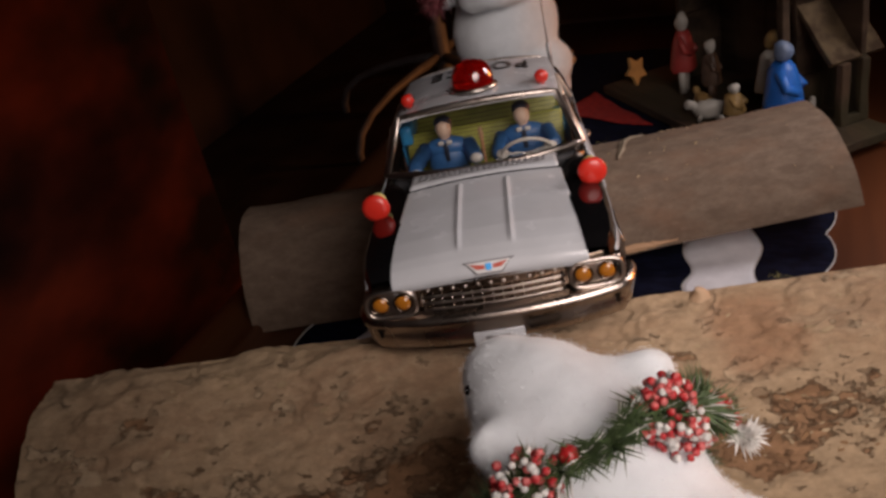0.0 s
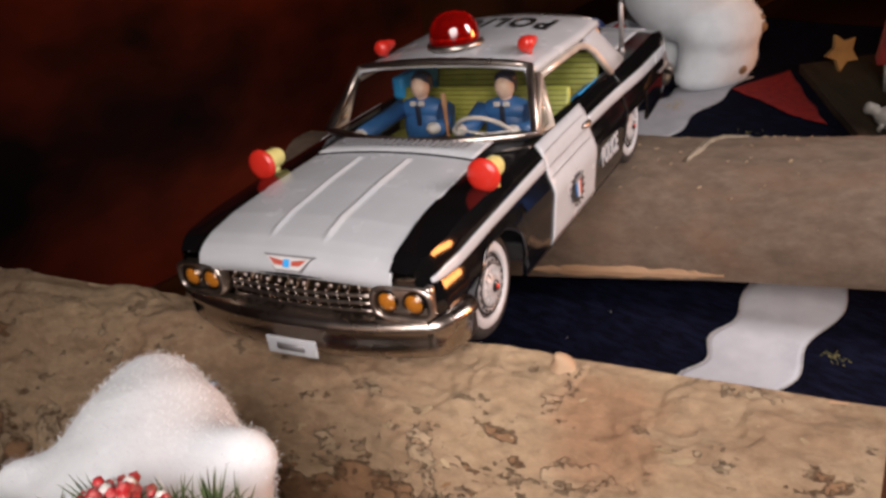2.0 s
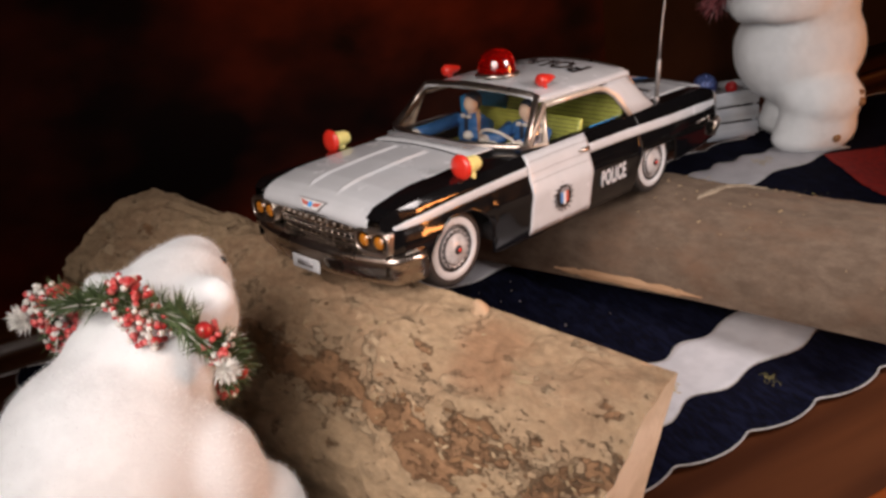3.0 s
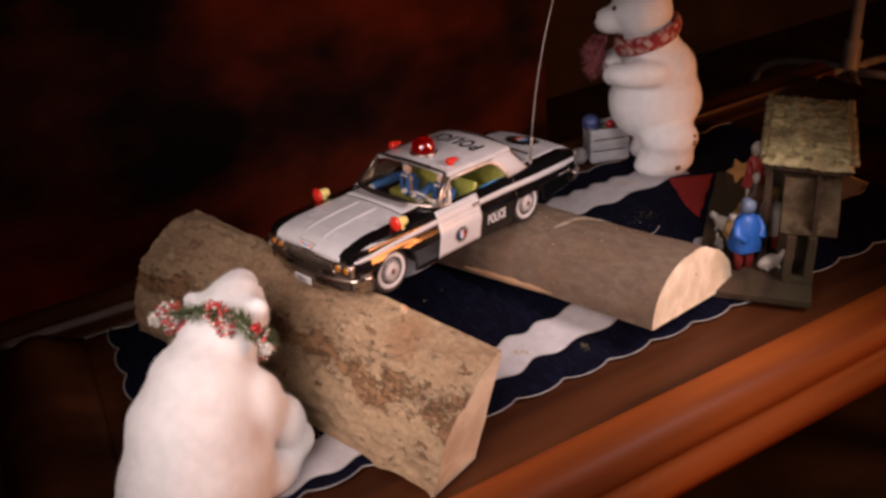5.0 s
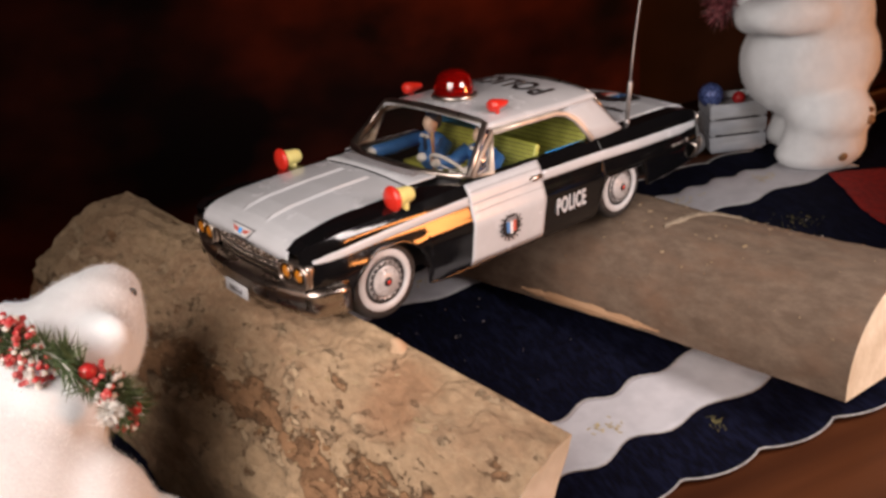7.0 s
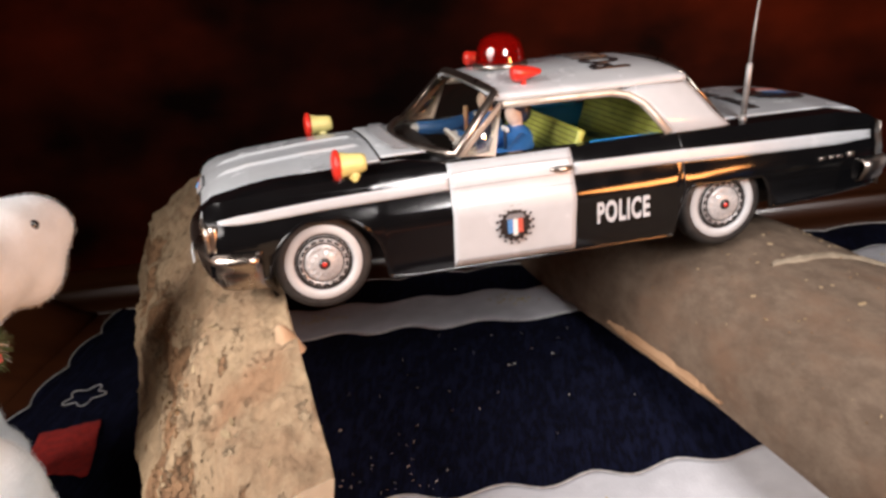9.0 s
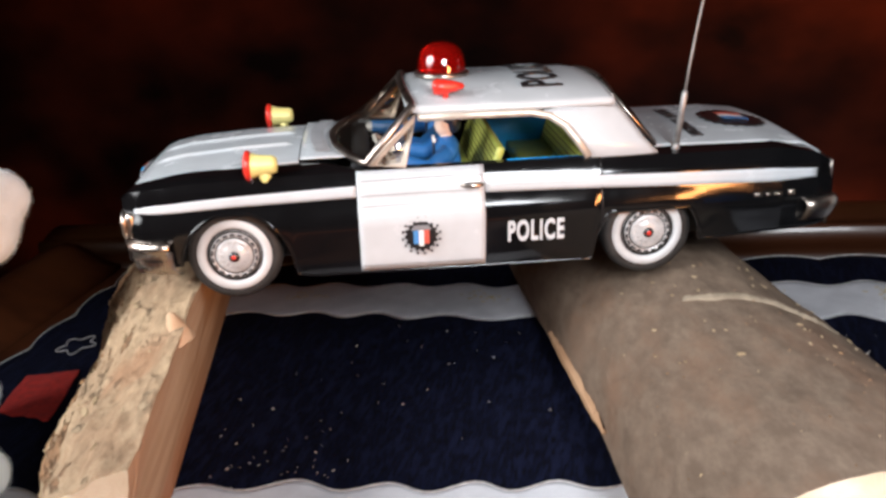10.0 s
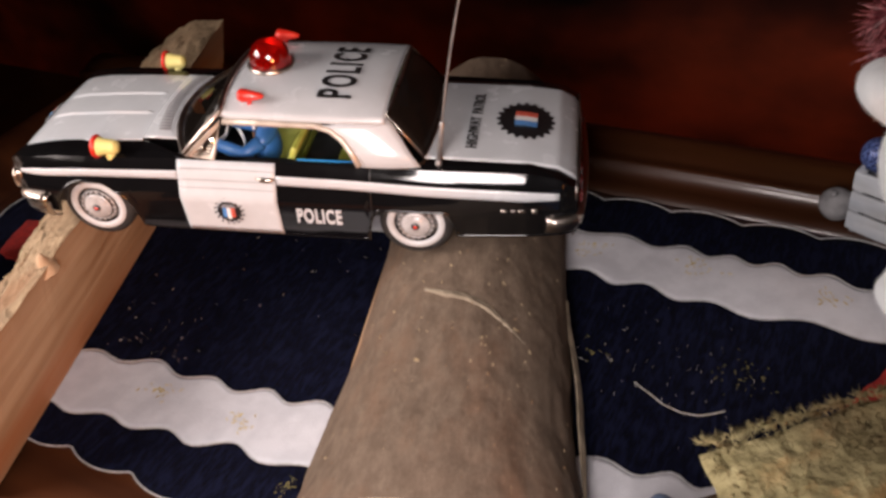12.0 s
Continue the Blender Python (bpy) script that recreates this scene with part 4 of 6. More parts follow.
# doors and stripes
for s in (-1, 1):
    bm = flank(0.0602, 0.1225, lambda y: -0.0085 + 0.001 * (y > 1), lambda y: interp(BELT, y) + 0.0002, 0.0007, s, 24, 14)
    door = part("door", thick(bm, 0.0006), white_paint, car, "white front door with a round badge")
    bm = flank(0.0607, 0.1222, lambda y: -0.0052, lambda y: -0.0049, 0.0015, s, 20, 2)
    for a in (0.0375, 0.0305, 0.0255):
        flank(0.061, 0.122, lambda y, a=a: a + 0.0006 * math.sin((y - 0.06) * 40), lambda y, a=a: a + 0.0003 + 0.0006 * math.sin((y - 0.06) * 40), 0.0015, s, 20, 2, bm)
    part("pinstripe", bm, print_grey, door)
    bm = bmesh.new()
    tube_into(bm, [(s * (side_x(y, 0.0335) + 0.0022 - 0.0010 * abs(y - 0.1165) / 0.005), y, 0.0335) for y in span(0.1105, 0.1225, 9)],
              [0.0006, 0.0012, 0.0015, 0.0016, 0.0016, 0.0016, 0.0015, 0.0012, 0.0006], 8)
    part("door_handle", bm, chrome, door)
    # badge: toothed black ring with a striped shield
    bx = s * (side_x(0.0905, 0.0098) + 0.0017)
    m = basis((bx, 0.0905, 0.0098), (0, s, 0), (0, 0, 1))
    bm = bmesh.new()
    ring = [m @ Vector((math.cos(a) * r, math.sin(a) * r, 0)) for k in range(64) for a, r in [(2 * math.pi * k / 64, 0.0084 if k % 4 < 2 else 0.0072)]]
    bm.faces.new([bm.verts.new(p) for p in ring])
    for k in range(16):
        a = 2 * math.pi * (k + 0.4) / 16
        dot = [(0.0093 * math.cos(a) + 0.0007 * math.cos(j * math.pi / 4), 0.0093 * math.sin(a) + 0.0007 * math.sin(j * math.pi / 4), 0) for j in range(8)]
        bm.faces.new([bm.verts.new(m @ Vector(p)) for p in dot])
    badge = part("badge", thick(bm, 0.0003), print_black, door, "black toothed badge with a red, white and blue shield", smooth=False)
    for i, (x0, x1, mat) in enumerate(((-0.0040, -0.0013, shield_blue), (-0.0013, 0.0011, doll_white), (0.0011, 0.0038, shield_red))):
        bm = bmesh.new()
        low = -0.0052 if i == 1 else -0.0040
        bm.faces.new([bm.verts.new(m @ Vector(p)) for p in ((x0, low, 0.0005), (x1, low, 0.0005), (x1, 0.0030, 0.0005), (x0, 0.0030, 0.0005))])
        part("shield_bar", thick(bm, 0.0002), mat, badge, smooth=False)
    bm = bmesh.new()
    bm.faces.new([bm.verts.new(m @ Vector(p)) for p in ((-0.0052, 0.0032, 0.0005), (0.0052, 0.0032, 0.0005), (0.0034, 0.0056, 0.0005), (-0.0034, 0.0056, 0.0005))])
    part("shield_top", thick(bm, 0.0002), print_grey, badge, smooth=False)

    def stripe_mid(y):
        return interp([(-0.047, 0.0280), (0.0, 0.0310), (0.06, 0.0330), (0.12, 0.0325), (0.18, 0.0318), (0.294, 0.0295)], y)

    def stripe_half(y):
        return interp([(-0.047, 0.0009), (-0.038, 0.0019), (-0.02, 0.0023), (0.02, 0.0026), (0.06, 0.0028), (0.18, 0.0032), (0.27, 0.0033), (0.294, 0.0022)], y)

    for y0, y1 in ((-0.047, 0.0598), (0.1229, 0.294)):
        bm = flank(y0, y1, lambda y: stripe_mid(y) - stripe_half(y), lambda y: stripe_mid(y) + stripe_half(y), 0.0006, s, 50, 4)
        part("side_stripe", thick(bm, 0.0004), white_paint, car, "white side stripe")
    bm = bmesh.new()
    tube_into(bm, [(s * (side_x(0.181, z) + 0.0002), 0.181 + (0.0425 - z) * 0.02, z) for z in span(0.008, 0.0425, 12)], 0.0004, 5)
    part("door_gap", bm, print_black, car)
    tx = s * (side_x(0.148, 0.0085) + 0.0006)
    text_mesh("lettering", "POLICE", 0.0148, basis((tx, 0.1478, 0.0085), (0, s, 0), (0, 0, 1)), white_paint, car, sx=0.53, lift=0.0003,
              label="white lettering reading POLICE", bold=0.00046, gap=1.15)
    # unreadable script near the tail becomes bars
    bm = bmesh.new()
    for y, w in ((0.262, 0.004), (0.2675, 0.003), (0.2725, 0.004), (0.280, 0.0035)):
        xx = s * (side_x(y, 0.0205) + 0.0006)
        box_into(bm, (xx, y, 0.0205), (0.0006, w, 0.0016 if y < 0.275 else 0.003))
    part("script_bar", bm, chrome, car)
    # rear bumper end and front bumper wrap are one with the bumpers below

# lettering and badge on roof and trunk
def trunk_z(x, y):
    return interp([(0.21, 0.0443), (0.27, 0.0440), (0.292, 0.0418), (0.300, 0.0375), (0.304, 0.033)], y) + 0.0022 * (1 - (x / 0.0478) ** 2)


conform(text_mesh("lettering", "HIGHWAY PATROL", 0.0096, basis((0.004, 0.2395, 0), (-1, 0, 0), (0, -1, 0)), print_black, car, sx=0.68, lift=0.0002,
                  label="black lettering reading HIGHWAY PATROL", bold=0.0002, gap=1.15, words=1.9), trunk_z, -0.0006)
m = basis((0.003, 0.2705, 0.0468), (-1, 0, 0), (0, -1, 0.03))
bm = bmesh.new()
bm.faces.new([bm.verts.new(m @ Vector((math.cos(a) * r * 0.0215, math.sin(a) * r * 0.0185, 0))) for k in range(80) for a, r in [(2 * math.pi * k / 80, 1.0 if k % 4 < 2 else 0.88)]])
tb = part("badge", thick(bm, 0.0003), print_black, trunk, "black toothed badge with a red, white and blue shield", smooth=False)
conform(tb, lambda x, y: trunk_z(x, y), trunk_z(0, 0.2705) - 0.0003)
for x0, x1, mat in ((-0.0080, -0.0028, shield_blue), (-0.0028, 0.0028, doll_white), (0.0028, 0.0080, shield_red)):
    bm = bmesh.new()
    bm.faces.new([bm.verts.new(m @ Vector(p)) for p in ((x0, -0.0072, 0.0006), (x1, -0.0072, 0.0006), (x1, 0.0068, 0.0006), (x0, 0.0068, 0.0006))])
    conform(part("shield_bar", thick(bm, 0.0002), mat, tb, smooth=False), lambda x, y: trunk_z(x, y), trunk_z(0, 0.2705) - 0.0004)

# roof with the broad rear pillars
def roof_z(x, y):
    e = max(0, 1 - (abs(x) / 0.0505) ** 2.6)
    f = interp([(0.086, 0.0), (0.092, 0.55), (0.105, 0.9), (0.13, 1.0), (0.165, 0.95), (0.183, 0.7), (0.190, 0.35)], y)
    return 0.0655 + UP + 0.0078 * e * (0.35 + 0.65 * f)


bm = bmesh.new()
rows = []
for y in span(0.086, 0.190, 40):
    w = interp([(0.086, 0.0465), (0.095, 0.0495), (0.16, 0.0505), (0.190, 0.049)], y)
    yy = lambda t, y=y: y - 0.001 * (1 - t * t) * max(0, 1 - (y - 0.086) / 0.03)
    row = [(-w - 0.0006, yy(-1), 0.0628 + UP)]
    row += [(t * w, yy(t), roof_z(t * w, y)) for t in span(-1, 1, 33)]
    row += [(w + 0.0006, yy(1), 0.0628 + UP)]
    rows.append(row)
grid_into(bm, rows)
roof = part("roof", thick(bm, 0.0009), white_paint, car, "white roof")
for s in (-1, 1):
    bm = bmesh.new()
    front_e = [(0.150, 0.0657), (0.158, 0.0640), (0.1655, 0.0590), (0.171, 0.0520), (0.1765, 0.0432)]
    rear_e = [(0.190, 0.0697), (0.1945, 0.0642), (0.1995, 0.0578), (0.205, 0.0503), (0.2115, 0.0432)]
    rows = []
    for (fy, fz), (ry, rz) in zip(front_e, rear_e):
        row = []
        for t in span(0, 1, 10):
            y, z = fy + (ry - fy) * t, fz + (rz - fz) * t
            k = (0.0685 - z) / 0.0255
            row.append((s * (0.0508 + 0.0092 * max(k, 0) ** 0.9 - 0.004 * t * t * (1 - max(k, 0)) - 0.0035 * t ** 3), y, z))
        rows.append(row)
    grid_into(bm, rows)
    part("rear_pillar", thick(bm, 0.0009), white_paint, roof)
    # plated strip round the side opening
    bm = bmesh.new()
    path = [(s * 0.0510, 0.0915, 0.0650), (s * 0.0512, 0.12, 0.0653), (s * 0.0514, 0.148, 0.0652), (s * 0.0520, 0.157, 0.0632), (s * 0.0540, 0.1645, 0.0584),
            (s * 0.0565, 0.1700, 0.0514), (s * 0.0598, 0.1752, 0.0435)]
    tube_into(bm, path, 0.0020, 8)
    part("window_trim", bm, trim_plate, roof)
conform(text_mesh("lettering", "POLICE", 0.0295, basis((0.003, 0.1580, 0), (-1, 0, 0), (0, -1, 0)), print_black, roof, sx=0.58, lift=0.0002,
                  label="black lettering reading POLICE", bold=0.0005, gap=1.2), roof_z, -0.0007)

# windscreen: plated frame, clear plastic, quarter lights
base = [(t * 0.0575, 0.0475 + 0.0180 * t * t, 0.0452 + 0.0012 * (1 - t * t)) for t in span(-1, 1, 25)]
top = [(t * 0.0475, 0.0860 + 0.0035 * t * t, 0.0668 + UP + 0.0035 * (1 - t * t)) for t in span(-1, 1, 25)]
bm = bmesh.new()
grid_into(bm, [[Vector(a).lerp(Vector(b_), q) for a, b_ in zip(base, top)] for q in span(0, 1, 8)])
wind = part("windshield", thick(bm, 0.0004), screen, car, "clear plastic windshield")
wind.visible_shadow = False
bm = bmesh.new()
tube_into(bm, base + top[::-1], 0.0021, 8, closed=True)
part("windshield_frame", bm, chrome, wind)
for s in (-1, 1):
    bm = bmesh.new()
    a, b_, c = (s * 0.0578, 0.0672, 0.0440), (s * 0.0585, 0.0835, 0.0436), (s * 0.0518, 0.0905, 0.0655)
    tube_into(bm, [a, b_, c], 0.0019, 8, closed=True)
    vent = part("quarter_light", bm, trim_plate, car, "plated quarter light frame")
    bm = bmesh.new()
    bm.faces.new([bm.verts.new(p) for p in (a, b_, c)])
    part("quarter_pane", thick(bm, 0.0003), quarter_glass, vent).visible_shadow = False
rb = [(t * 0.0485, 0.2125 + 0.004 * (1 - t * t), 0.0450 + 0.0015 * (1 - t * t)) for t in span(-1, 1, 19)]
rt = [(t * 0.0440, 0.1905 + 0.002 * (1 - t * t), 0.0668 + UP + 0.0035 * (1 - t * t)) for t in span(-1, 1, 19)]
bm = bmesh.new()
grid_into(bm, [[Vector(a).lerp(Vector(c), q) + Vector((0, 0.0018 * math.sin(q * math.pi), 0)) for a, c in zip(rb, rt)] for q in span(0, 1, 8)])
rear = part("rear_window", thick(bm, 0.0004), smoked, car, "dark rear window")
bm = bmesh.new()
tube_into(bm, rb + rt[::-1], 0.0010, 7, closed=True)
part("rear_window_frame", bm, chrome, rear)

# front: grille with lamps, bumper, plate
bm = bmesh.new()
rows = []
for t in span(-1, 1, 41):
    x = t * 0.0605
    y = -0.0550 + 0.0085 * t * t
    e = 1 - max(0, (abs(t) - 0.9) / 0.1) ** 2 * 0.35
    rows.append([(x, y + dy, 0.0172 + 0.92 * dz * e) for dy, dz in ((0.012, 0.0125), (0.0015, 0.0128), (0.0, 0.0115), (0.0022, 0.0095), (0.0032, 0.004), (0.0032, -0.004),
                                                             (0.0022, -0.0095), (0.0, -0.0115), (0.0015, -0.0128), (0.012, -0.0125))])
grid_into(bm, rows)
grille = part("grille", bm, front_plate, car, "nickel-plated grille with amber headlamps")
for z in (0.0105, 0.0138, 0.0171, 0.0204):
    bm = bmesh.new()
    tube_into(bm, [(t * 0.034, -0.0530 + 0.0085 * (t * 0.56) ** 2, z) for t in span(-1, 1, 21)], 0.0007, 6)
    part("grille_bar", bm, chrome, grille)
for i in range(11):
    x = -0.030 + 0.006 * i
    bm = bmesh.new()
    ball_into(bm, (x, -0.0540 + 0.0085 * (x / 0.0605) ** 2, 0.0246), (0.0011, 0.0008, 0.0009), u=10, v=8)
    part("grille_stud", bm, chrome, grille)
for i in range(15):
    x = -0.0336 + 0.0048 * i
    bm = bmesh.new()
    box_into(bm, (x, -0.0527 + 0.0085 * (x / 0.0605) ** 2, 0.0158), (0.0004, 0.0006, 0.0125))
    part("grille_rib", bm, bumper_plate, grille)
for s in (-1, 1):
    turn = Matrix.Rotation(s * 0.06, 3, "Z")
    place = Vector((s * 0.0484, -0.0500, 0.0205))
    bm = bmesh.new()
    box_into(bm, (0, 0, 0), (0.0245, 0.0050, 0.0130), bevel=0.0022)
    # raised oblong rim with round ends
    rim = []
    for k in range(36):
        a = 2 * math.pi * k / 36
        rim.append((math.copysign(abs(math.cos(a)) ** 0.55, math.cos(a)) * 0.0120, -0.0032, math.copysign(abs(math.sin(a)) ** 0.6, math.sin(a)) * 0.0066))
    tube_into(bm, rim, 0.0012, 8, closed=True)
    for v in bm.verts:
        v.co = turn @ v.co + place
    part("lamp_pod", bm, chrome, grille, "oblong plated pod round two headlamps")
for x in (-0.0535, -0.0425, 0.0425, 0.0535):
    y = -0.0536 + 0.0022 * (x / 0.0605) ** 2
    m = basis((x, y, 0.0206), (1, 0, 0), (0, 0, 1))
    bm = bmesh.new()
    lathe_into(bm, [(0.0038, 0.0014), (0.0043, 0.0017), (0.0047, 0.001), (0.0047, -0.002)], m, 20)
    lamp = part("headlamp", bm, front_plate, grille, "round headlamp with an amber lens")
    bm = bmesh.new()
    lathe_into(bm, [(0, 0.0024), (0.0020, 0.0021), (0.0034, 0.0014), (0.0040, 0.0004)], m, 18)
    part("lens", bm, amber, lamp)
bm = bmesh.new()
rows = []
line = []
for t in span(-1, 1, 61):
    a = abs(t)
    if a > 0.86:
        f = (a - 0.86) / 0.14
        x = 0.0605 + 0.0065 * math.sin(f * math.pi / 2)
        y = -0.0505 + 0.0200 * f ** 1.3
    else:
        x = 0.0605 * a / 0.86
        y = -0.0605 + 0.0100 * (a / 0.86) ** 2.4
    line.append((math.copysign(x, t), y))
for x, y in line:
    o = Vector((x * 0.35, y, 0)).normalized() if abs(x) < 0.06 else Vector((math.copysign(1, x) * 0.85, -0.5, 0)).normalized()
    prof = [(-0.006, 0.0105), (0.0, 0.0095), (0.0018, 0.0070), (0.0014, 0.0045), (-0.0006, 0.0030), (-0.0002, -0.0010), (-0.0010, -0.0065), (-0.0030, -0.0105), (-0.006, -0.0115)]
    rows.append([(x + o.x * q, y + (o.y * q), z * 0.85 + 0.0050) for q, z in prof])
grid_into(bm, rows)
bumper = part("front_bumper", thick(bm, 0.0008), bumper_plate, car, "nickel-plated wrap-around front bumper")
bm = bmesh.new()
box_into(bm, (0.0, -0.0622, 0.0000), (0.0240, 0.0012, 0.0078), bevel=0.0006)
plate = part("number_plate", bm, white_paint, bumper, "white plate with a grey bar")
bm = bmesh.new()
box_into(bm, (0.0, -0.0630, 0.0000), (0.0130, 0.0005, 0.0030))
part("plate_bar", bm, print_grey, plate)
bm = bmesh.new()
rows = []
for t in span(-1, 1, 51):
    a = abs(t)
    f = max(0, (a - 0.84) / 0.16)
    x = 0.0575 * min(a / 0.84, 1) + 0.0075 * math.sin(f * math.pi / 2)
    y = 0.3105 - 0.003 * min(a / 0.84, 1) ** 2 - 0.020 * f ** 1.3
    o = Vector((math.copysign(min(1, f * 1.2), t), 1 - f * 0.7, 0)).normalized()
    rows.append([(math.copysign(x, t) + o.x * q, y + o.y * q, z) for q, z in ((-0.004, 0.0165), (0, 0.0160), (0.0016, 0.0135), (0.0010, 0.0105), (0.0, 0.0085), (-0.0015, 0.005), (-0.004, 0.004))])
grid_into(bm, rows)
part("rear_bumper", thick(bm, 0.0008), chrome, car, "nickel-plated rear bumper")
# hood badge as a plain winged shape
m = basis((0.0006, -0.0532, 0.0320), (1, 0, 0), (0, 0.50, 0.86))


def badge_field(points, lift, depth, mat, parent, name="badge_field", label=""):
    bm = bmesh.new()
    bm.faces.new([bm.verts.new(m @ Vector((x, y, lift))) for x, y in points])
    return part(name, thick(bm, depth), mat, parent, label, smooth=False)


hb = badge_field(((-0.0125, 0.0034), (-0.0100, 0.0020), (-0.0062, -0.0030), (0.0062, -0.0030), (0.0100, 0.0020), (0.0125, 0.0034)), 0.0010, 0.0008, print_grey, hood,
                 "hood_badge", "small winged badge in red, white and blue")
badge_field(((-0.0104, 0.0026), (-0.0056, -0.0024), (0.0056, -0.0024), (0.0104, 0.0026)), 0.0016, 0.0006, doll_white, hb)
for s in (-1, 1):
    badge_field([(s * x, y) for x, y in ((0.0088, 0.0020), (0.0020, 0.0010), (0.0020, -0.0008), (0.0058, -0.0006))][::s], 0.0019, 0.0004, shield_red, hb)
badge_field(((-0.0013, -0.0014), (0.0013, -0.0014), (0.0013, 0.0016), (-0.0013, 0.0016)), 0.0022, 0.0004, blue_litho, hb)

# wheels
for s in (-1, 1):
    for y in WHEEL_Y:
        root = new("wheel")
        root.parent = car
        m = Matrix.Translation((s * 0.0590, y, AXLE)) @ pose(0, 0, 0, 0, 90 * s, 0)
        bm = bmesh.new()
        lathe_into(bm, [(0.014, -0.016), (0.021, -0.016), (0.0228, -0.0145), (0.0235, -0.012), (0.0235, -0.004), (0.0230, -0.0015), (0.0215, 0.0), (0.0200, 0.0004), (0.0135, -0.0004), (0.0131, -0.0030), (0.0100, -0.0034)], m, 44)
        part("tyre", bm, rubber, root)
        bm = bmesh.new()
        lathe_into(bm, [(0.0138, -0.0004), (0.0141, 0.0006), (0.0152, 0.0011), (0.0174, 0.0010), (0.0183, 0.0002)], m, 44)
        part("whitewall", bm, whitewall_mat, root, "white sidewall band")
        bm = bmesh.new()
        lathe_into(bm, [(0.0118, -0.0012), (0.0117, 0.0004), (0.0114, 0.0009), (0.0102, 0.0010), (0.0098, 0.0004), (0.0093, 0.0004), (0.0089, 0.0013), (0.0070, 0.0020), (0.0066, 0.0016), (0.0062, 0.0021), (0.0034, 0.0028), (0, 0.0029)], m, 40)
        tube_into(bm, [m @ Vector((0.0127 * math.cos(2 * math.pi * k / 40), 0.0127 * math.sin(2 * math.pi * k / 40), -0.0004)) for k in range(40)], 0.0003, 5, closed=True)
        part("hubcap", bm, hub_mat, root, "silver hubcap with a red centre")
        for r0, r1, h in ((0.0120, 0.0128, 0.0006), (0.0091, 0.0096, 0.0012)):
            bm = bmesh.new()
            lathe_into(bm, [(r0, h - 0.0012), (r0, h), (r1, h), (r1, h - 0.0012)], m, 40)
            part("hub_groove", bm, rubber, root, "dark ring in the hubcap")
        for k in range(18):
            bm = bmesh.new()
            a = 2 * math.pi * k / 18
            q = m @ Matrix.Rotation(a, 4, "Z")
            vs = box_into(bm, (0, 0, 0), (0.0010, 0.0026, 0.0006))
            for v in vs:
                v.co = q @ (v.co + Vector((0.0108, 0, 0.0009)))
            part("slot", bm, print_black, root)
        for k in range(14):
            bm = bmesh.new()
            q = m @ Matrix.Rotation(2 * math.pi * k / 14, 4, "Z")
            for v in box_into(bm, (0, 0, 0), (0.0050, 0.0005, 0.0006)):
                v.co = q @ (v.co + Vector((0.0058, 0, 0.0023)))
            part("hub_rib", bm, hub_mat, root)
        bm = bmesh.new()
        lathe_into(bm, [(0.0010, 0.0040), (0.0023, 0.0037), (0.0030, 0.0024)], m, 18)
        part("hub_boss", bm, print_black, root)
        bm = bmesh.new()
        lathe_into(bm, [(0, 0.0046), (0.0008, 0.0044), (0.0013, 0.0038)], m, 14)
        part("hub_centre", bm, red_plastic, root, "small red hub centre")

# beacon, roof lamps, spot lamps, antenna
bm = bmesh.new()
lathe_into(bm, [(0.0, 0.0742), (0.0146, 0.0738), (0.0148, 0.0752), (0.0136, 0.0762), (0.0124, 0.0764)], Matrix.Translation((0, 0.1085, UP - 0.0008)), 32)
beacon = part("beacon", bm, chrome, car, "red domed beacon on a plated base")
bm = bmesh.new()
lathe_into(bm, [(0.0130, 0.0750), (0.0128, 0.0792), (0.0119, 0.0834), (0.0101, 0.0869), (0.0072, 0.0892), (0.0035, 0.0904), (0, 0.0907)], Matrix.Translation((0, 0.1085, UP)), 32)
part("dome", bm, red_lens, beacon)
for s in (-1, 1):
    bm = bmesh.new()
    lathe_into(bm, [(0, -0.0085), (0.0032, -0.0080), (0.0042, -0.0060), (0.0038, -0.003), (0.0026, 0.003), (0.0014, 0.0068), (0, 0.0078)],
               basis((s * 0.041, 0.1085, 0.0738 + UP), (1, 0, 0), (0, 0, -1)), 18)
    tube_into(bm, [(s * 0.041, 0.1065, 0.0710), (s * 0.041, 0.1065, 0.0770)], 0.0016, 8)
    part("roof_lamp", bm, red_plastic, car, "red teardrop roof lamp")
    bm = bmesh.new()
    m = basis((s * 0.057, 0.0125, 0.0470), (1, 0, 0), (0, 0, 1))
    lathe_into(bm, [(0.0062, 0.0040), (0.0060, 0.0015), (0.0050, -0.0020), (0.0045, -0.0080), (0.0036, -0.0100), (0, -0.0106)], m, 24)
    tube_into(bm, [(s * 0.057, 0.0165, 0.0370), (s * 0.057, 0.0165, 0.0450)], [0.0034, 0.0028], 12)
    spot = part("spot_lamp", bm, yellow_plastic, car, "yellow spot lamp with a red front")
    bm = bmesh.new()
    lathe_into(bm, [(0, 0.0060), (0.0045, 0.0056), (0.0070, 0.0046), (0.0075, 0.0034), (0.0068, 0.0022), (0.0055, 0.002)], m, 24)
    part("lens", bm, red_plastic, spot, "red lens")
bm = bmesh.new()
ab = Vector((0.0525, 0.2215, 0.0425))
way = Vector((-0.006, 0.052, 0.5)).normalized()
tube_into(bm, [ab, ab + way * 0.004], [0.0024, 0.0016], 10)
tube_into(bm, [ab + way * 0.003, ab + way * 0.029, ab + way * 0.0305], [0.0016, 0.0016, 0.0008], 10)
bend = [ab + way * (0.030 + 0.20 * t) + Vector((0.014 * t * t, 0.024 * t * t, 0)) for t in span(0, 1, 16)]
tube_into(bm, bend, 0.00065, 6)
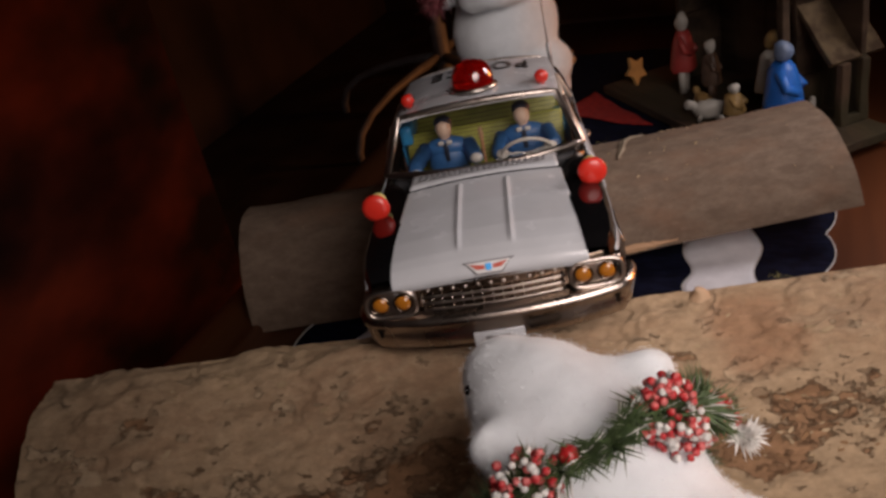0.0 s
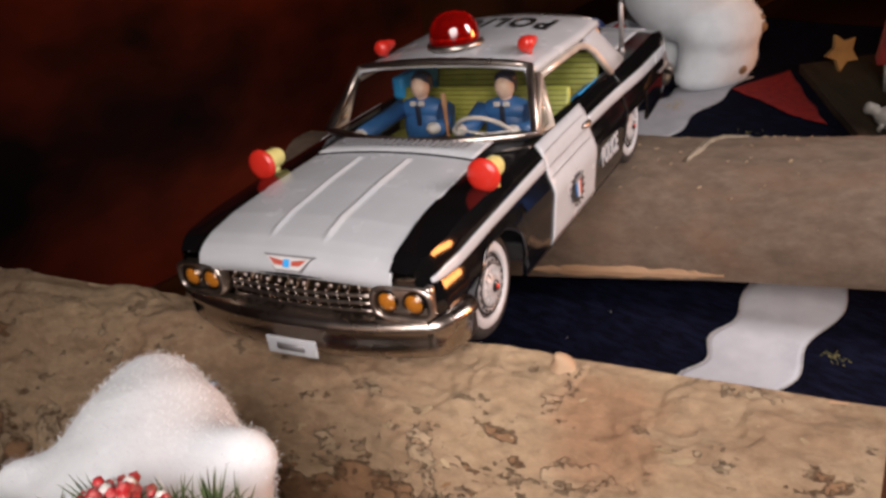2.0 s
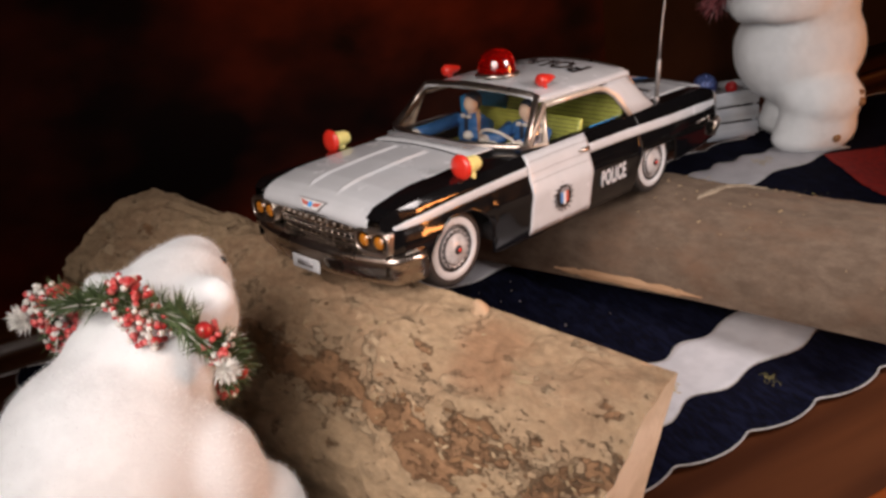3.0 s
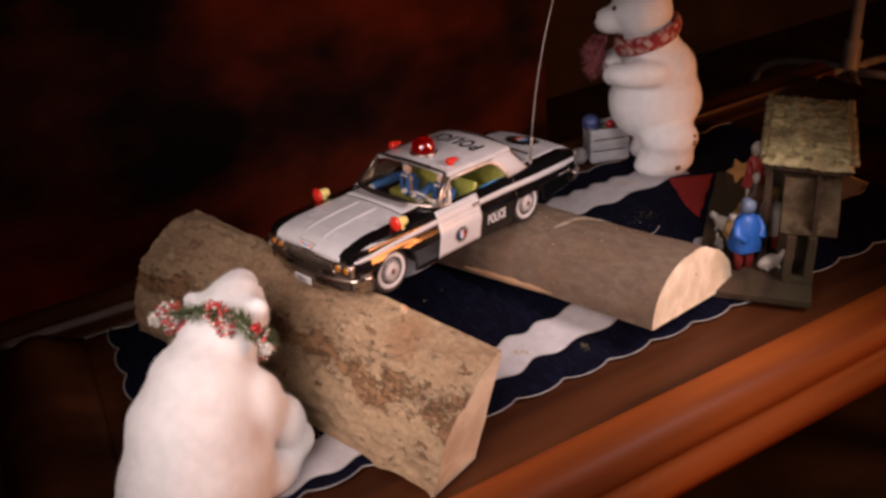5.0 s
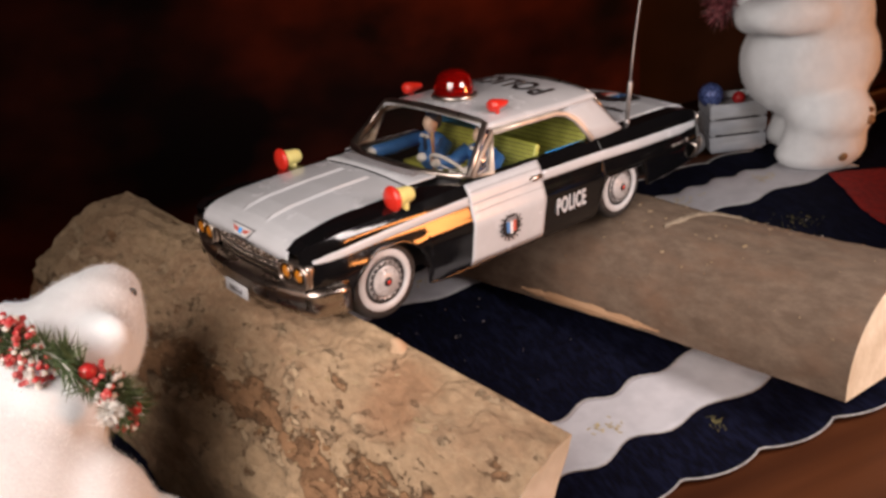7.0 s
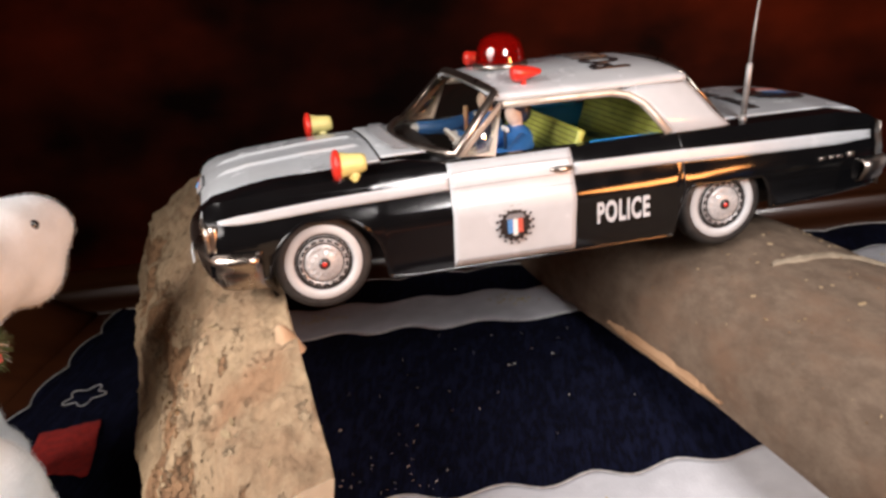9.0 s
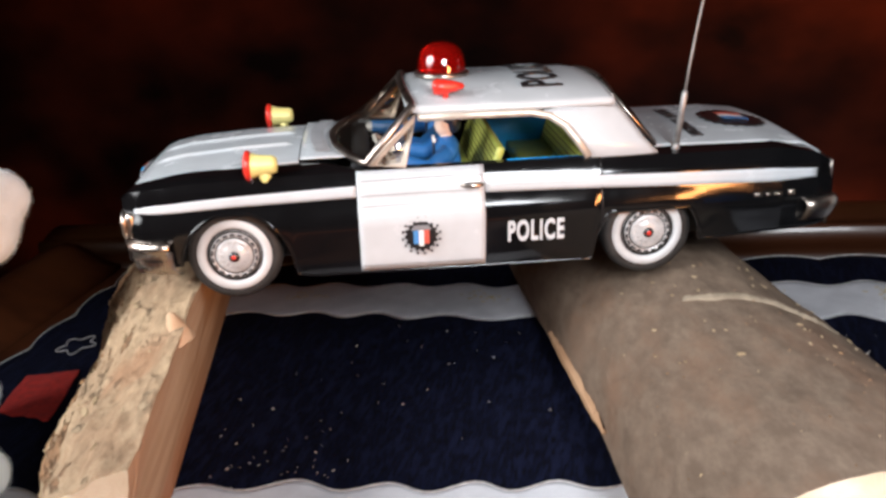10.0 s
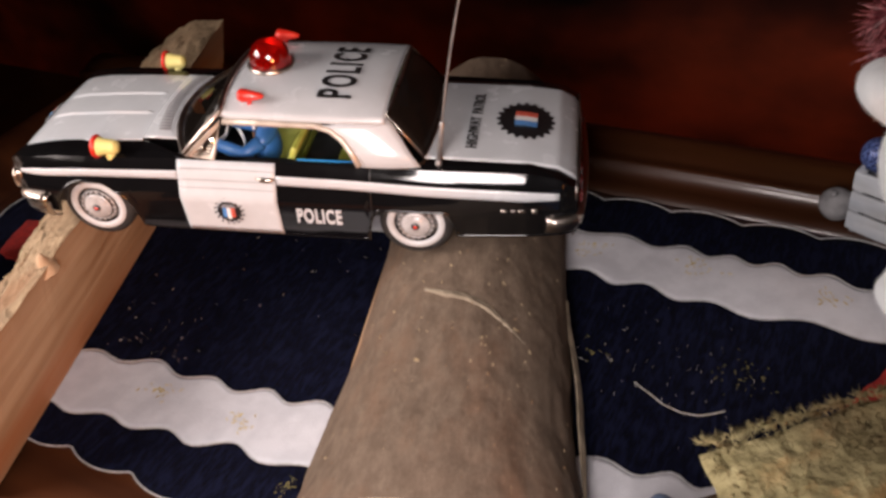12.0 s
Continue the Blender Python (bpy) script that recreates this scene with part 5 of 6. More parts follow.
part("antenna", bm, steel, car, "thin steel antenna")

# cabin: floor pan, seats, dash, steering wheel, litho door panels
bm = bmesh.new()
box_into(bm, (0, 0.125, 0.0165), (0.108, 0.150, 0.003))
box_into(bm, (0, 0.0625, 0.030), (0.108, 0.010, 0.024), bevel=0.003)
part("floor_pan", bm, dark_inside, car)


def bench(y, tilt, top, depth):
    bm = bmesh.new()
    m = Matrix.Rotation(-tilt, 3, "X")
    box_into(bm, (0, y, 0.0185 + (top - 0.0185) / 2), (0.102, 0.0042, top - 0.0185), m, bevel=0.0015)
    box_into(bm, (0, y - depth / 2, 0.0225), (0.102, depth, 0.008), bevel=0.002)
    seat = part("bench_seat", bm, seat_green, car, "yellow-green ribbed bench seat")
    bm = bmesh.new()
    h = top - 0.0185
    for k in range(11):
        z = -h / 2 + h * (k + 0.8) / 11.6
        vs = box_into(bm, (0, 0, 0), (0.100, 0.0003, 0.0004))
        for v in vs:
            v.co = m @ (v.co + Vector((0, -0.0023, z))) + Vector((0, y, 0.0185 + h / 2))
    part("seat_rib", bm, seat_line, seat)


bench(0.128, 0.34, 0.0490, 0.026)
bench(0.178, 0.30, 0.0540, 0.026)
for s in (-1, 1):
    bm = bmesh.new()
    box_into(bm, (s * 0.0545, 0.160, 0.031), (0.0014, 0.050, 0.024), bevel=0.0005)
    part("inner_panel", bm, blue_litho, car, "blue printed inner side panel")
    bm = bmesh.new()
    box_into(bm, (s * 0.0505, 0.1500, 0.0485 if s < 0 else 0.0330), (0.0080, 0.0440, 0.0130), bevel=0.0024)
    part("arm_rest", bm, blue_litho, car, "blue arm rest")
bm = bmesh.new()
c, tilt = Vector((0.0255, 0.0800, 0.0395)), Matrix.Rotation(math.radians(-50), 3, "X")
tube_into(bm, [c + tilt @ Vector((0.0150 * math.cos(a), 0.0150 * math.sin(a), 0)) for a in span(0, 2 * math.pi, 33)[:-1]], 0.0011, 8, closed=True)
for a in (-0.25, math.pi + 0.25):
    tube_into(bm, [c, c + tilt @ Vector((0.0148 * math.cos(a), 0.0148 * math.sin(a), 0))], 0.0006, 6)
tube_into(bm, [c, c + tilt @ Vector((0, 0, -0.020))], 0.0012, 8)
part("steering_wheel", bm, doll_white, car, "white steering wheel")
bm = bmesh.new()
lathe_into(bm, [(0, 0.008), (0.0012, 0.0078), (0.0015, 0.003), (0.0011, 0), (0.0009, -0.008), (0.0009, -0.03)], Matrix.Translation((0.0, 0.088, 0.0500)), 12)
part("post", bm, split_wood, car, "brown centre post between the seats")


def doll(x, label, reach, outer=None):
    """A seated doll as one plain mesh: torso, arms, head and hair, no features."""
    bm = bmesh.new()
    y0 = 0.108
    ball_into(bm, (x, y0, 0.0325), (0.0112, 0.0068, 0.0135), mat=0)
    ball_into(bm, (x, y0, 0.0420), (0.0125, 0.0058, 0.0060), mat=0)
    tube_into(bm, [(x, y0, 0.046), (x, y0 - 0.001, 0.050)], 0.0028, 10, mat=1)
    ball_into(bm, (x, y0 - 0.001, 0.0528), (0.0043, 0.0047, 0.0056), mat=1)
    ball_into(bm, (x, y0 + 0.0014, 0.0560), (0.0050, 0.0054, 0.0040), mat=3)
    ball_into(bm, (x, y0 + 0.0026, 0.0540), (0.0047, 0.0044, 0.0056), mat=3)
    for s in (-1, 1):
        sh = Vector((x + s * 0.0115, y0, 0.0425))
        el = Vector((x + s * 0.0150, y0 - 0.010, 0.0360))
        ha = Vector((x + s * reach[0], y0 - reach[1], 0.0400))
        if outer and s < 0:      # this arm lies along the dash
            el, ha = Vector((x - 0.0170, y0 - 0.018, 0.0385)), Vector((x + outer[0], y0 + outer[1], 0.0400))
        tube_into(bm, [sh, el, ha], [0.0044, 0.0042, 0.0034], 10, mat=0)
        ball_into(bm, ha, (0.0034, 0.0034, 0.0028), mat=2, u=12, v=8)
    box_into(bm, (x, y0 - 0.0064, 0.0405), (0.0024, 0.0012, 0.0100), mat=3, bevel=0.0004)
    for s in (-1, 1):
        box_into(bm, (x + s * 0.0022, y0 - 0.0062, 0.0462), (0.0030, 0.0014, 0.0022), mat=2, bevel=0.0004)
    foot = Vector((x, y0, 0.022))
    for v in bm.verts:
        v.co = foot + Vector(((v.co.x - foot.x) * 1.16, (v.co.y - foot.y) * 1.10, (v.co.z - foot.z) * 1.13)) - Vector((0, 0, 0.0012))
    ob = mesh_ob("doll", bm, [doll_blue, doll_skin, doll_white, doll_dark])
    ob.matrix_world = car.matrix_world.copy()
    return tagged(ob, label, "doll", group="dolls in the toy car")


doll(0.0255, "small blue tin doll seated behind the steering wheel", (0.0125, 0.0250))
doll(-0.0235, "small blue tin doll seated on the front bench beside the driver", (0.0160, 0.0230), (-0.0150, -0.0350))


# ---------------------------------------------------------------- garland, scarf, crate, ornaments
pine = surface("pine needles", (0.045, 0.080, 0.028), (0.10, 0.150, 0.058), 0.6, 0, 200, 4)
frost = surface("frosted tips", (0.55, 0.55, 0.52), (0.75, 0.74, 0.70), 0.7, 0, 300, 3)
berry_red = surface("sugared red berries", (0.46, 0.018, 0.022), (0.62, 0.16, 0.15), 0.5, 0, 420, 3, spread=0.08)
ball_red = paint("red ornament", (0.45, 0.02, 0.02), 0.3, coat=0.4)
scarf_mat = surface("red knitted scarf", (0.22, 0.02, 0.02), (0.40, 0.05, 0.045), 0.9, 0, 120, 4, bump=0.8, bump_scale=500,
                    third=(0.50, 0.36, 0.33), third_scale=130)
tassel_mat = surface("burgundy tinsel", (0.09, 0.008, 0.014), (0.34, 0.10, 0.11), 0.45, 0, 260, 3, spread=0.08)
crate_mat = surface("pale blue painted slats", (0.36, 0.40, 0.45), (0.52, 0.55, 0.58), 0.7, 0, 60, 6, bump=0.3, bump_scale=200, stretch=(0.3, 1, 1),
                    third=(0.30, 0.30, 0.30), third_scale=25)
blue_glitter = surface("blue glitter", (0.01, 0.02, 0.10), (0.12, 0.18, 0.42), 0.35, 0.2, 500, 2, spread=0.1)
grey_cloth = surface("grey lining", (0.18, 0.18, 0.19), (0.30, 0.30, 0.31), 0.8, 0, 80)
rng = random.Random(5)


def needles(bm, root, way, count, length, spread, width=0.0007, tip=0.0, seed=0):
    """A spray of thin tapering needles from root along way."""
    r = random.Random(seed)
    way = Vector(way).normalized()
    for _ in range(count):
        d = (way + Vector((r.uniform(-1, 1), r.uniform(-1, 1), r.uniform(-1, 1))) * spread).normalized()
        s = d.orthogonal().normalized()
        s.rotate(Matrix.Rotation(r.uniform(0, 6.28), 3, d))
        a = Vector(root) + way * r.uniform(0, length * 0.5)
        e = a + d * length * r.uniform(0.6, 1.0)
        q = s.cross(d)
        vs = [bm.verts.new(a + s * width), bm.verts.new(a - s * width * 0.5 + q * width), bm.verts.new(a - s * width * 0.5 - q * width), bm.verts.new(e)]
        for f in ((0, 1, 3), (1, 2, 3), (2, 0, 3)):
            bm.faces.new([vs[k] for k in f]).material_index = 1 if r.random() < tip else 0


def cluster(bm, c, n, size, bead, seed):
    """A heap of little beads about c."""
    r = random.Random(seed)
    for _ in range(n):
        p = Vector((r.gauss(0, 1), r.gauss(0, 1), r.gauss(0, 1))).normalized() * size * r.uniform(0.6, 1.0)
        q = bmesh.ops.create_icosphere(bm, subdivisions=1, radius=bead * r.uniform(0.8, 1.15))
        white = r.random() < 0.36
        for v in q["verts"]:
            v.co += Vector(c) + Vector((p.x, p.y * 0.9, p.z * 1.15))
            for f in v.link_faces:
                f.material_index = int(white)


M = pose(0.051, -0.217, 0.002, 0, 0, 25)
garland = tagged(new("garland"), "green pine garland with sugared red berries round a bear's neck", "garland")
garland.matrix_world = M
nc, nw = Vector((0, 0.043, 0.142)), Vector((0, 0.86, 0.42)).normalized()
ex, ey = Vector((1, 0, 0)), nw.cross(Vector((1, 0, 0))).normalized()


def collar(a, r=0.0375):
    return nc + ex * math.cos(a) * r * 1.04 + ey * math.sin(a) * r * 0.94


bm = bmesh.new()
for k in range(64):
    a = 2 * math.pi * k / 64
    out = ex * math.cos(a) + ey * math.sin(a)
    along = -ex * math.sin(a) + ey * math.cos(a)
    needles(bm, collar(a), along * (1 if k % 2 else -1) + out * 0.45 + nw * rng.uniform(-0.5, 0.5), 56, 0.0150, 0.60, 0.00070, 0.08, k)
tube_into(bm, [collar(2 * math.pi * k / 40) for k in range(40)], 0.0022, 6, closed=True)
part("greenery", bm, [pine, frost], garland, "green pine needles", smooth=False)
back = None
for a, n, size in ((-1.20, 66, 0.0112), (-1.08, 60, 0.0105), (-0.20, 34, 0.0090), (-2.40, 60, 0.0120), (3.3, 30, 0.008), (0.9, 22, 0.007), (1.9, 22, 0.007)):
    bm = bmesh.new()
    c = collar(a, 0.041) + Vector((0, 0, -0.009 if a == -1.08 else 0))
    cluster(bm, c, int(n * 2.1), size, 0.0016, int(a * 100) + 700)
    tagged(part("berry_sprig", bm, [berry_red, frost], garland), "sugared red berries", kind="stuff")
for a, rr in ((-0.45, 0.0038), (-2.0, 0.0032), (0.4, 0.0036)):
    bm = bmesh.new()
    ball_into(bm, collar(a, 0.044), (rr, rr, rr), u=16, v=10)
    part("red_ball", bm, ball_red, garland, "small red ball")
for a in (-0.25, -2.6, 2.6):
    bm = bmesh.new()
    c = collar(a, 0.046) + Vector((0, -0.006, -0.010 if a == -0.25 else 0))
    needles(bm, c, (c - nc), 200, 0.0085, 1.5, 0.0010, 0, int(a * 9) + 60)
    part("frosted_sprig", bm, frost, garland, "white frosted sprig", smooth=False)

M2 = pose(*STAND_B, 0, 0, 128) @ Matrix.Scale(0.96, 4)
scarf = tagged(new("scarf"), "red and white knitted scarf round the standing bear's neck", "scarf")
scarf.matrix_world = M2
bm = bmesh.new()
rows = []
for k in range(48):
    a = 2 * math.pi * k / 48
    row = []
    for j in range(10):
        b_ = 2 * math.pi * j / 10
        r = 0.0385 + 0.0050 * math.cos(b_) + 0.0012 * noise.noise((math.cos(a) * 6, math.sin(a) * 6, j))
        row.append((r * math.cos(a), 0.023 + 1.04 * r * math.sin(a), 0.199 + 0.0125 * math.sin(b_) - 0.013 * math.sin(a)))
    rows.append(row)
rows.append(rows[0])
grid_into(bm, rows, True)
bmesh.ops.remove_doubles(bm, verts=bm.verts[:], dist=1e-7)
part("wrap", bm, scarf_mat, scarf)
for k, (x, y, z, ln) in enumerate(((0.010, 0.062, 0.172, 0.030), (-0.008, 0.068, 0.186, 0.026), (0.020, 0.060, 0.190, 0.026), (0.004, 0.070, 0.160, 0.026), (0.014, 0.074, 0.178, 0.024))):
    bm = bmesh.new()
    needles(bm, (x, y + 0.016, z + 0.004), (0.1, 0.5, -0.35 - 0.2 * (k % 2)), 150, ln, 0.9, 0.0012, 0, 40 + k)
    part("tassel", bm, tassel_mat, scarf, "fuzzy burgundy tinsel tassel", smooth=False)

# slatted crate in front of the standing bear
crate = tagged(new("crate"), "small pale blue slatted wooden crate on the runner", "crate")
crate.matrix_world = basis((-0.045, 0.493, 0.0035), (0.66, 0.75, 0), (-0.75, 0.66, 0))
CW, CD, CH = 0.057, 0.042, 0.052


def slat(c, s):
    bm = bmesh.new()
    box_into(bm, c, s, bevel=0.0006)
    part("slat", bm, crate_mat, crate, smooth=False)


for z in (0.0105, 0.0275, 0.0445):
    for y in (0.001, CD - 0.001):
        slat((CW / 2, y, z), (CW, 0.0024, 0.0145))
    for x in (0.0012, CW - 0.0012):
        slat((x, CD / 2, z), (0.0024, CD - 0.0052, 0.0145))
for x in (0.0045, CW - 0.0045):
    for y in (0.0042, CD - 0.0042):
        bm = bmesh.new()
        box_into(bm, (x, y, CH / 2), (0.004, 0.004, CH), bevel=0.0005)
        part("corner_post", bm, crate_mat, crate, smooth=False)
bm = bmesh.new()
box_into(bm, (CW / 2, CD / 2, 0.0015), (CW - 0.006, CD - 0.006, 0.003))
part("crate_bottom", bm, crate_mat, crate, smooth=False)
bm = bmesh.new()
rows = [[(0.004 + 0.049 * i / 13, 0.005 + 0.032 * j / 9, 0.046 + 0.006 * noise.noise((i * 0.5, j * 0.6, 3))) for j in range(10)] for i in range(14)]
grid_into(bm, rows)
ob = mesh_ob("crate_lining", thick(bm, 0.001), grey_cloth)
ob.matrix_world = crate.matrix_world.copy()
tagged(ob, "crumpled grey paper lining in the crate", "paper")


def ornament(c, r, mat, label):
    bm = bmesh.new()
    ball_into(bm, (0, 0, 0), (r, r, r), u=24, v=16)
    tube_into(bm, [(0, 0, r * 0.95), (0, 0, r * 1.18)], r * 0.22, 10)
    ob = mesh_ob("ornament_ball", bm, mat)
    ob.matrix_world = pose(*c, 20, 15, 0)
    return tagged(ob, label, "ornament")


q = crate.matrix_world
ornament(q @ Vector((-0.0135, 0.012, 0.0105)), 0.0125, grey_cloth, "grey ornament ball resting beside the crate")
ornament(q @ Vector((0.006, 0.020, 0.0570)), 0.0125, blue_glitter, "dark blue glitter ball resting in the crate")
ornament(q @ Vector((0.034, 0.018, 0.0515)), 0.0065, ball_red, "small red ball resting in the crate")

# ---------------------------------------------------------------- the little stable
old_wood = surface("weathered mossy wood", (0.022, 0.013, 0.008), (0.065, 0.040, 0.024), 0.85, 0, 50, 8, bump=0.6, bump_scale=150,
                   third=(0.038, 0.031, 0.016), third_scale=14, stretch=(1, 0.25, 1), spec=0.25)
straw = surface("dry moss thatch", (0.205, 0.173, 0.085), (0.38, 0.325, 0.172), 0.95, 0, 120, 8, bump=0.9, bump_scale=300,
                third=(0.19, 0.150, 0.078), third_scale=18, spec=0.15)
moss_board = surface("mossy bark slab", (0.045, 0.028, 0.016), (0.100, 0.070, 0.040), 0.9, 0, 70, 8, bump=0.8, bump_scale=160,
                     third=(0.072, 0.062, 0.030), third_scale=22, spec=0.2)
STABLE = basis((0.231, 0.270, 0.0045), (0.932, 0.362, 0), (-0.362, 0.932, 0))
stable = tagged(new("toy_stable"), "little weathered wooden stable with a mossy thatched roof and a lean-to", "toy stable")
stable.matrix_world = STABLE


def board(name, c, s, mat=old_wood, label="", rot=None):
    bm = bmesh.new()
    box_into(bm, (0, 0, 0), s, bevel=min(s) * 0.15)
    bmesh.ops.subdivide_edges(bm, edges=[e for e in bm.edges if e.calc_length() > 0.03], cuts=5, use_grid_fill=True)
    for v in bm.verts:
        v.co += Vector(noise.noise_vector(v.co * 45 + Vector(c) * 30)) * 0.0013
        v.co = (rot @ v.co if rot else v.co) + Vector(c)
    return part(name, bm, mat, stable, label, smooth=False)


board("base_board", (0.061, 0.147, 0.0045), (0.122, 0.293, 0.009))
for k in range(5):
    board("wall_plank", (0.117, 0.056 + 0.042 * k, 0.064), (0.006, 0.041, 0.110))
for k in range(3):
    board("wall_plank", (0.100, 0.082, 0.028 + 0.036 * k), (0.034, 0.005, 0.035))
    board("wall_plank", (0.090, 0.236, 0.028 + 0.036 * k), (0.052, 0.005, 0.035))
for x, y in ((0.068, 0.078), (0.068, 0.234)):
    board("post", (x, y, 0.066), (0.008, 0.008, 0.116))
for x in (0.096, 0.117):
    board("lean_to_post", (x, 0.036, 0.037), (0.009, 0.008, 0.058))
board("lean_to_sill", (0.106, 0.036, 0.0125), (0.024, 0.007, 0.008))
LEAN = Matrix.Rotation(math.atan2(0.056, 0.056), 3, "X")
board("lean_to_roof", (0.112, 0.066, 0.0945), (0.056, 0.080, 0.006), moss_board, "mossy bark slab over the lean-to", LEAN)
board("roof_board", (0.104, 0.154, 0.126), (0.086, 0.168, 0.006), rot=Matrix.Rotation(0.06, 3, "Y"))
bm = bmesh.new()
rows = []
R0, R1, V0, V1 = 0.058, 0.150, 0.066, 0.242
for i in range(50):
    row = []
    for j in range(84):
        x, y = R0 + (R1 - R0) * i / 49, V0 + (V1 - V0) * j / 83
        e = min(i, 49 - i, j, 83 - j)
        h = 0.010 * min(1, e / 3) + 0.0030 * noise.noise((x * 60, y * 60, 1)) + 0.0018 * noise.noise((x * 190, y * 190, 2))
        wob = 0.005 * noise.noise((x * 60, y * 60, 8)) if e <= 1 else 0
        row.append((x + wob, y + wob, 0.1305 - (x - 0.09) * 0.06 + h))
    rows.append(row)
grid_into(bm, rows)
for k in range(2600):
    x, y = R0 + (R1 - R0) * rng.random(), V0 + (V1 - V0) * rng.random()
    if rng.random() < 0.35:
        x = rng.choice((R0 + 0.001, R1 - 0.001))
    needles(bm, (x, y, 0.1400 - (x - 0.09) * 0.06), (rng.uniform(-1, 1), rng.uniform(-1, 1), rng.uniform(-0.2, 0.3)), 4, 0.0042, 0.6, 0.00030, 0, k)
part("thatch", bm, straw, stable, "yellowish dry moss thatch")


def figure(x, y, h, mats, label, cat="figurine", stoop=0.0, wide=1.0):
    """A plain standing figurine: legs, cloak and a rounded head, no features."""
    bm = bmesh.new()
    w = h * 0.20 * wide
    for s in (-1, 1):
        tube_into(bm, [(s * w * 0.4, 0, 0), (s * w * 0.38, 0, h * 0.36)], [w * 0.30, w * 0.34], 10, mat=2)
    lathe_into(bm, [(w * 0.95, h * 0.30), (w * 1.0, h * 0.33), (w * 0.85, h * 0.52), (w * 0.66, h * 0.70), (w * 0.40, h * 0.78), (0, h * 0.80)], Matrix.Identity(4), 18, 0)
    for s in (-1, 1):
        tube_into(bm, [(s * w * 0.62, 0, h * 0.72), (s * w * 0.9, -w * 0.35, h * 0.56), (s * w * 0.45, -w * 0.8, h * 0.50)], w * 0.24, 8, mat=0)
    ball_into(bm, (0, -stoop, h * 0.89), (w * 0.46, w * 0.48, h * 0.115), mat=1, u=14, v=10)
    # uneven hand-painted casting
    for v in bm.verts:
        v.co += Vector(noise.noise_vector(v.co * 110 + Vector((x, y, 0)) * 70)) * 0.0022
    ob = mesh_ob("figurine", bm, mats)
    ob.matrix_world = STABLE @ pose(x, y, 0.0092, 0, 0, 40)
    return tagged(ob, label, cat, group="figurines at the stable")


f_blue = paint("figurine blue", (0.008, 0.11, 0.42), 0.45, coat=0.1, var=0.15)
f_pale = paint("figurine pale blue", (0.10, 0.14, 0.22), 0.5, coat=0.1, var=0.1)
f_red = paint("figurine dull red", (0.28, 0.03, 0.025), 0.5, coat=0.1, var=0.15)
f_white = paint("figurine white", (0.36, 0.34, 0.30), 0.5, coat=0.1, var=0.1)
f_dark = paint("figurine dark brown", (0.07, 0.04, 0.025), 0.55, coat=0.05, var=0.2)
f_tan = paint("figurine tan", (0.26, 0.16, 0.055), 0.55, coat=0.05, var=0.2)
figure(0.050, 0.056, 0.086, [f_blue, f_pale, f_red], "painted figurine in a blue cloak with red legs", wide=1.05)
figure(0.074, 0.100, 0.080, [f_white, f_tan, f_red], "painted figurine in pale robes and a gold hood")
figure(0.034, 0.104, 0.040, [f_tan, f_white, f_white], "small kneeling figurine in tan and white", wide=1.4)
figure(0.054, 0.166, 0.064, [f_dark, f_white, f_dark], "figurine in a dark robe with a white hood", wide=0.8)
figure(0.050, 0.208, 0.084, [f_red, f_white, f_white], "painted figurine in a dull red and white robe", wide=0.8)


def beast(x, y, ln, mat, label, turn, z=0.0092):
    """A plain lying animal figurine: body, neck, head and folded legs."""
    bm = bmesh.new()
    ball_into(bm, (0, 0, ln * 0.26), (ln * 0.42, ln * 0.20, ln * 0.24), u=16, v=10)
    ball_into(bm, (ln * 0.46, 0, ln * 0.42), (ln * 0.13, ln * 0.10, ln * 0.12), u=12, v=8)
    tube_into(bm, [(ln * 0.28, 0, ln * 0.30), (ln * 0.44, 0, ln * 0.42)], ln * 0.10, 8)
    for sx in (-0.22, 0.22):
        for sy in (-0.12, 0.12):
            tube_into(bm, [(ln * sx, ln * sy, ln * 0.2), (ln * (sx + 0.08), ln * sy, 0.001)], ln * 0.055, 6)
    for v in bm.verts:
        v.co += Vector(noise.noise_vector(v.co * 140 + Vector((x, y, 0)) * 90)) * 0.0018
    ob = mesh_ob("animal_figurine", bm, mat)
    ob.matrix_world = STABLE @ pose(x, y, z, 0, 0, turn)
    return tagged(ob, label, "figurine", group="figurines at the stable")


beast(0.078, 0.056, 0.036, f_white, "small white sheep figurine on the mossy base", 40)
beast(0.026, 0.130, 0.040, f_white, "small white lying animal figurine on the base", 150)
beast(0.036, 0.156, 0.034, f_tan, "small tan animal figurine on the mossy base", 80)
beast(0.022, 0.090, 0.026, f_white, "small white lamb figurine on the base", 110)
bm = bmesh.new()
pts = [(0.017 * (1 if k % 2 else 0.55) * math.cos(k * math.pi / 5), 0.017 * (1 if k % 2 else 0.55) * math.sin(k * math.pi / 5)) for k in range(10)]
bm.faces.new([bm.verts.new((x, 0, z)) for x, z in pts])
thick(bm, 0.004)
ob = mesh_ob("star", bm, f_tan, smooth=False)
ob.matrix_world = STABLE @ pose(0.030, 0.268, 0.0245, -14, 0, 20)
tagged(ob, "tan wooden star propped on the stable base", "star")


# ---------------------------------------------------------------- small details
bare = surface("torn pale bark", (0.185, 0.145, 0.102), (0.275, 0.218, 0.155), 0.8, 0, 120, 6, bump=0.4, bump_scale=300)


def log2_z(y, x):
    return interp(log2_profile(x), y)


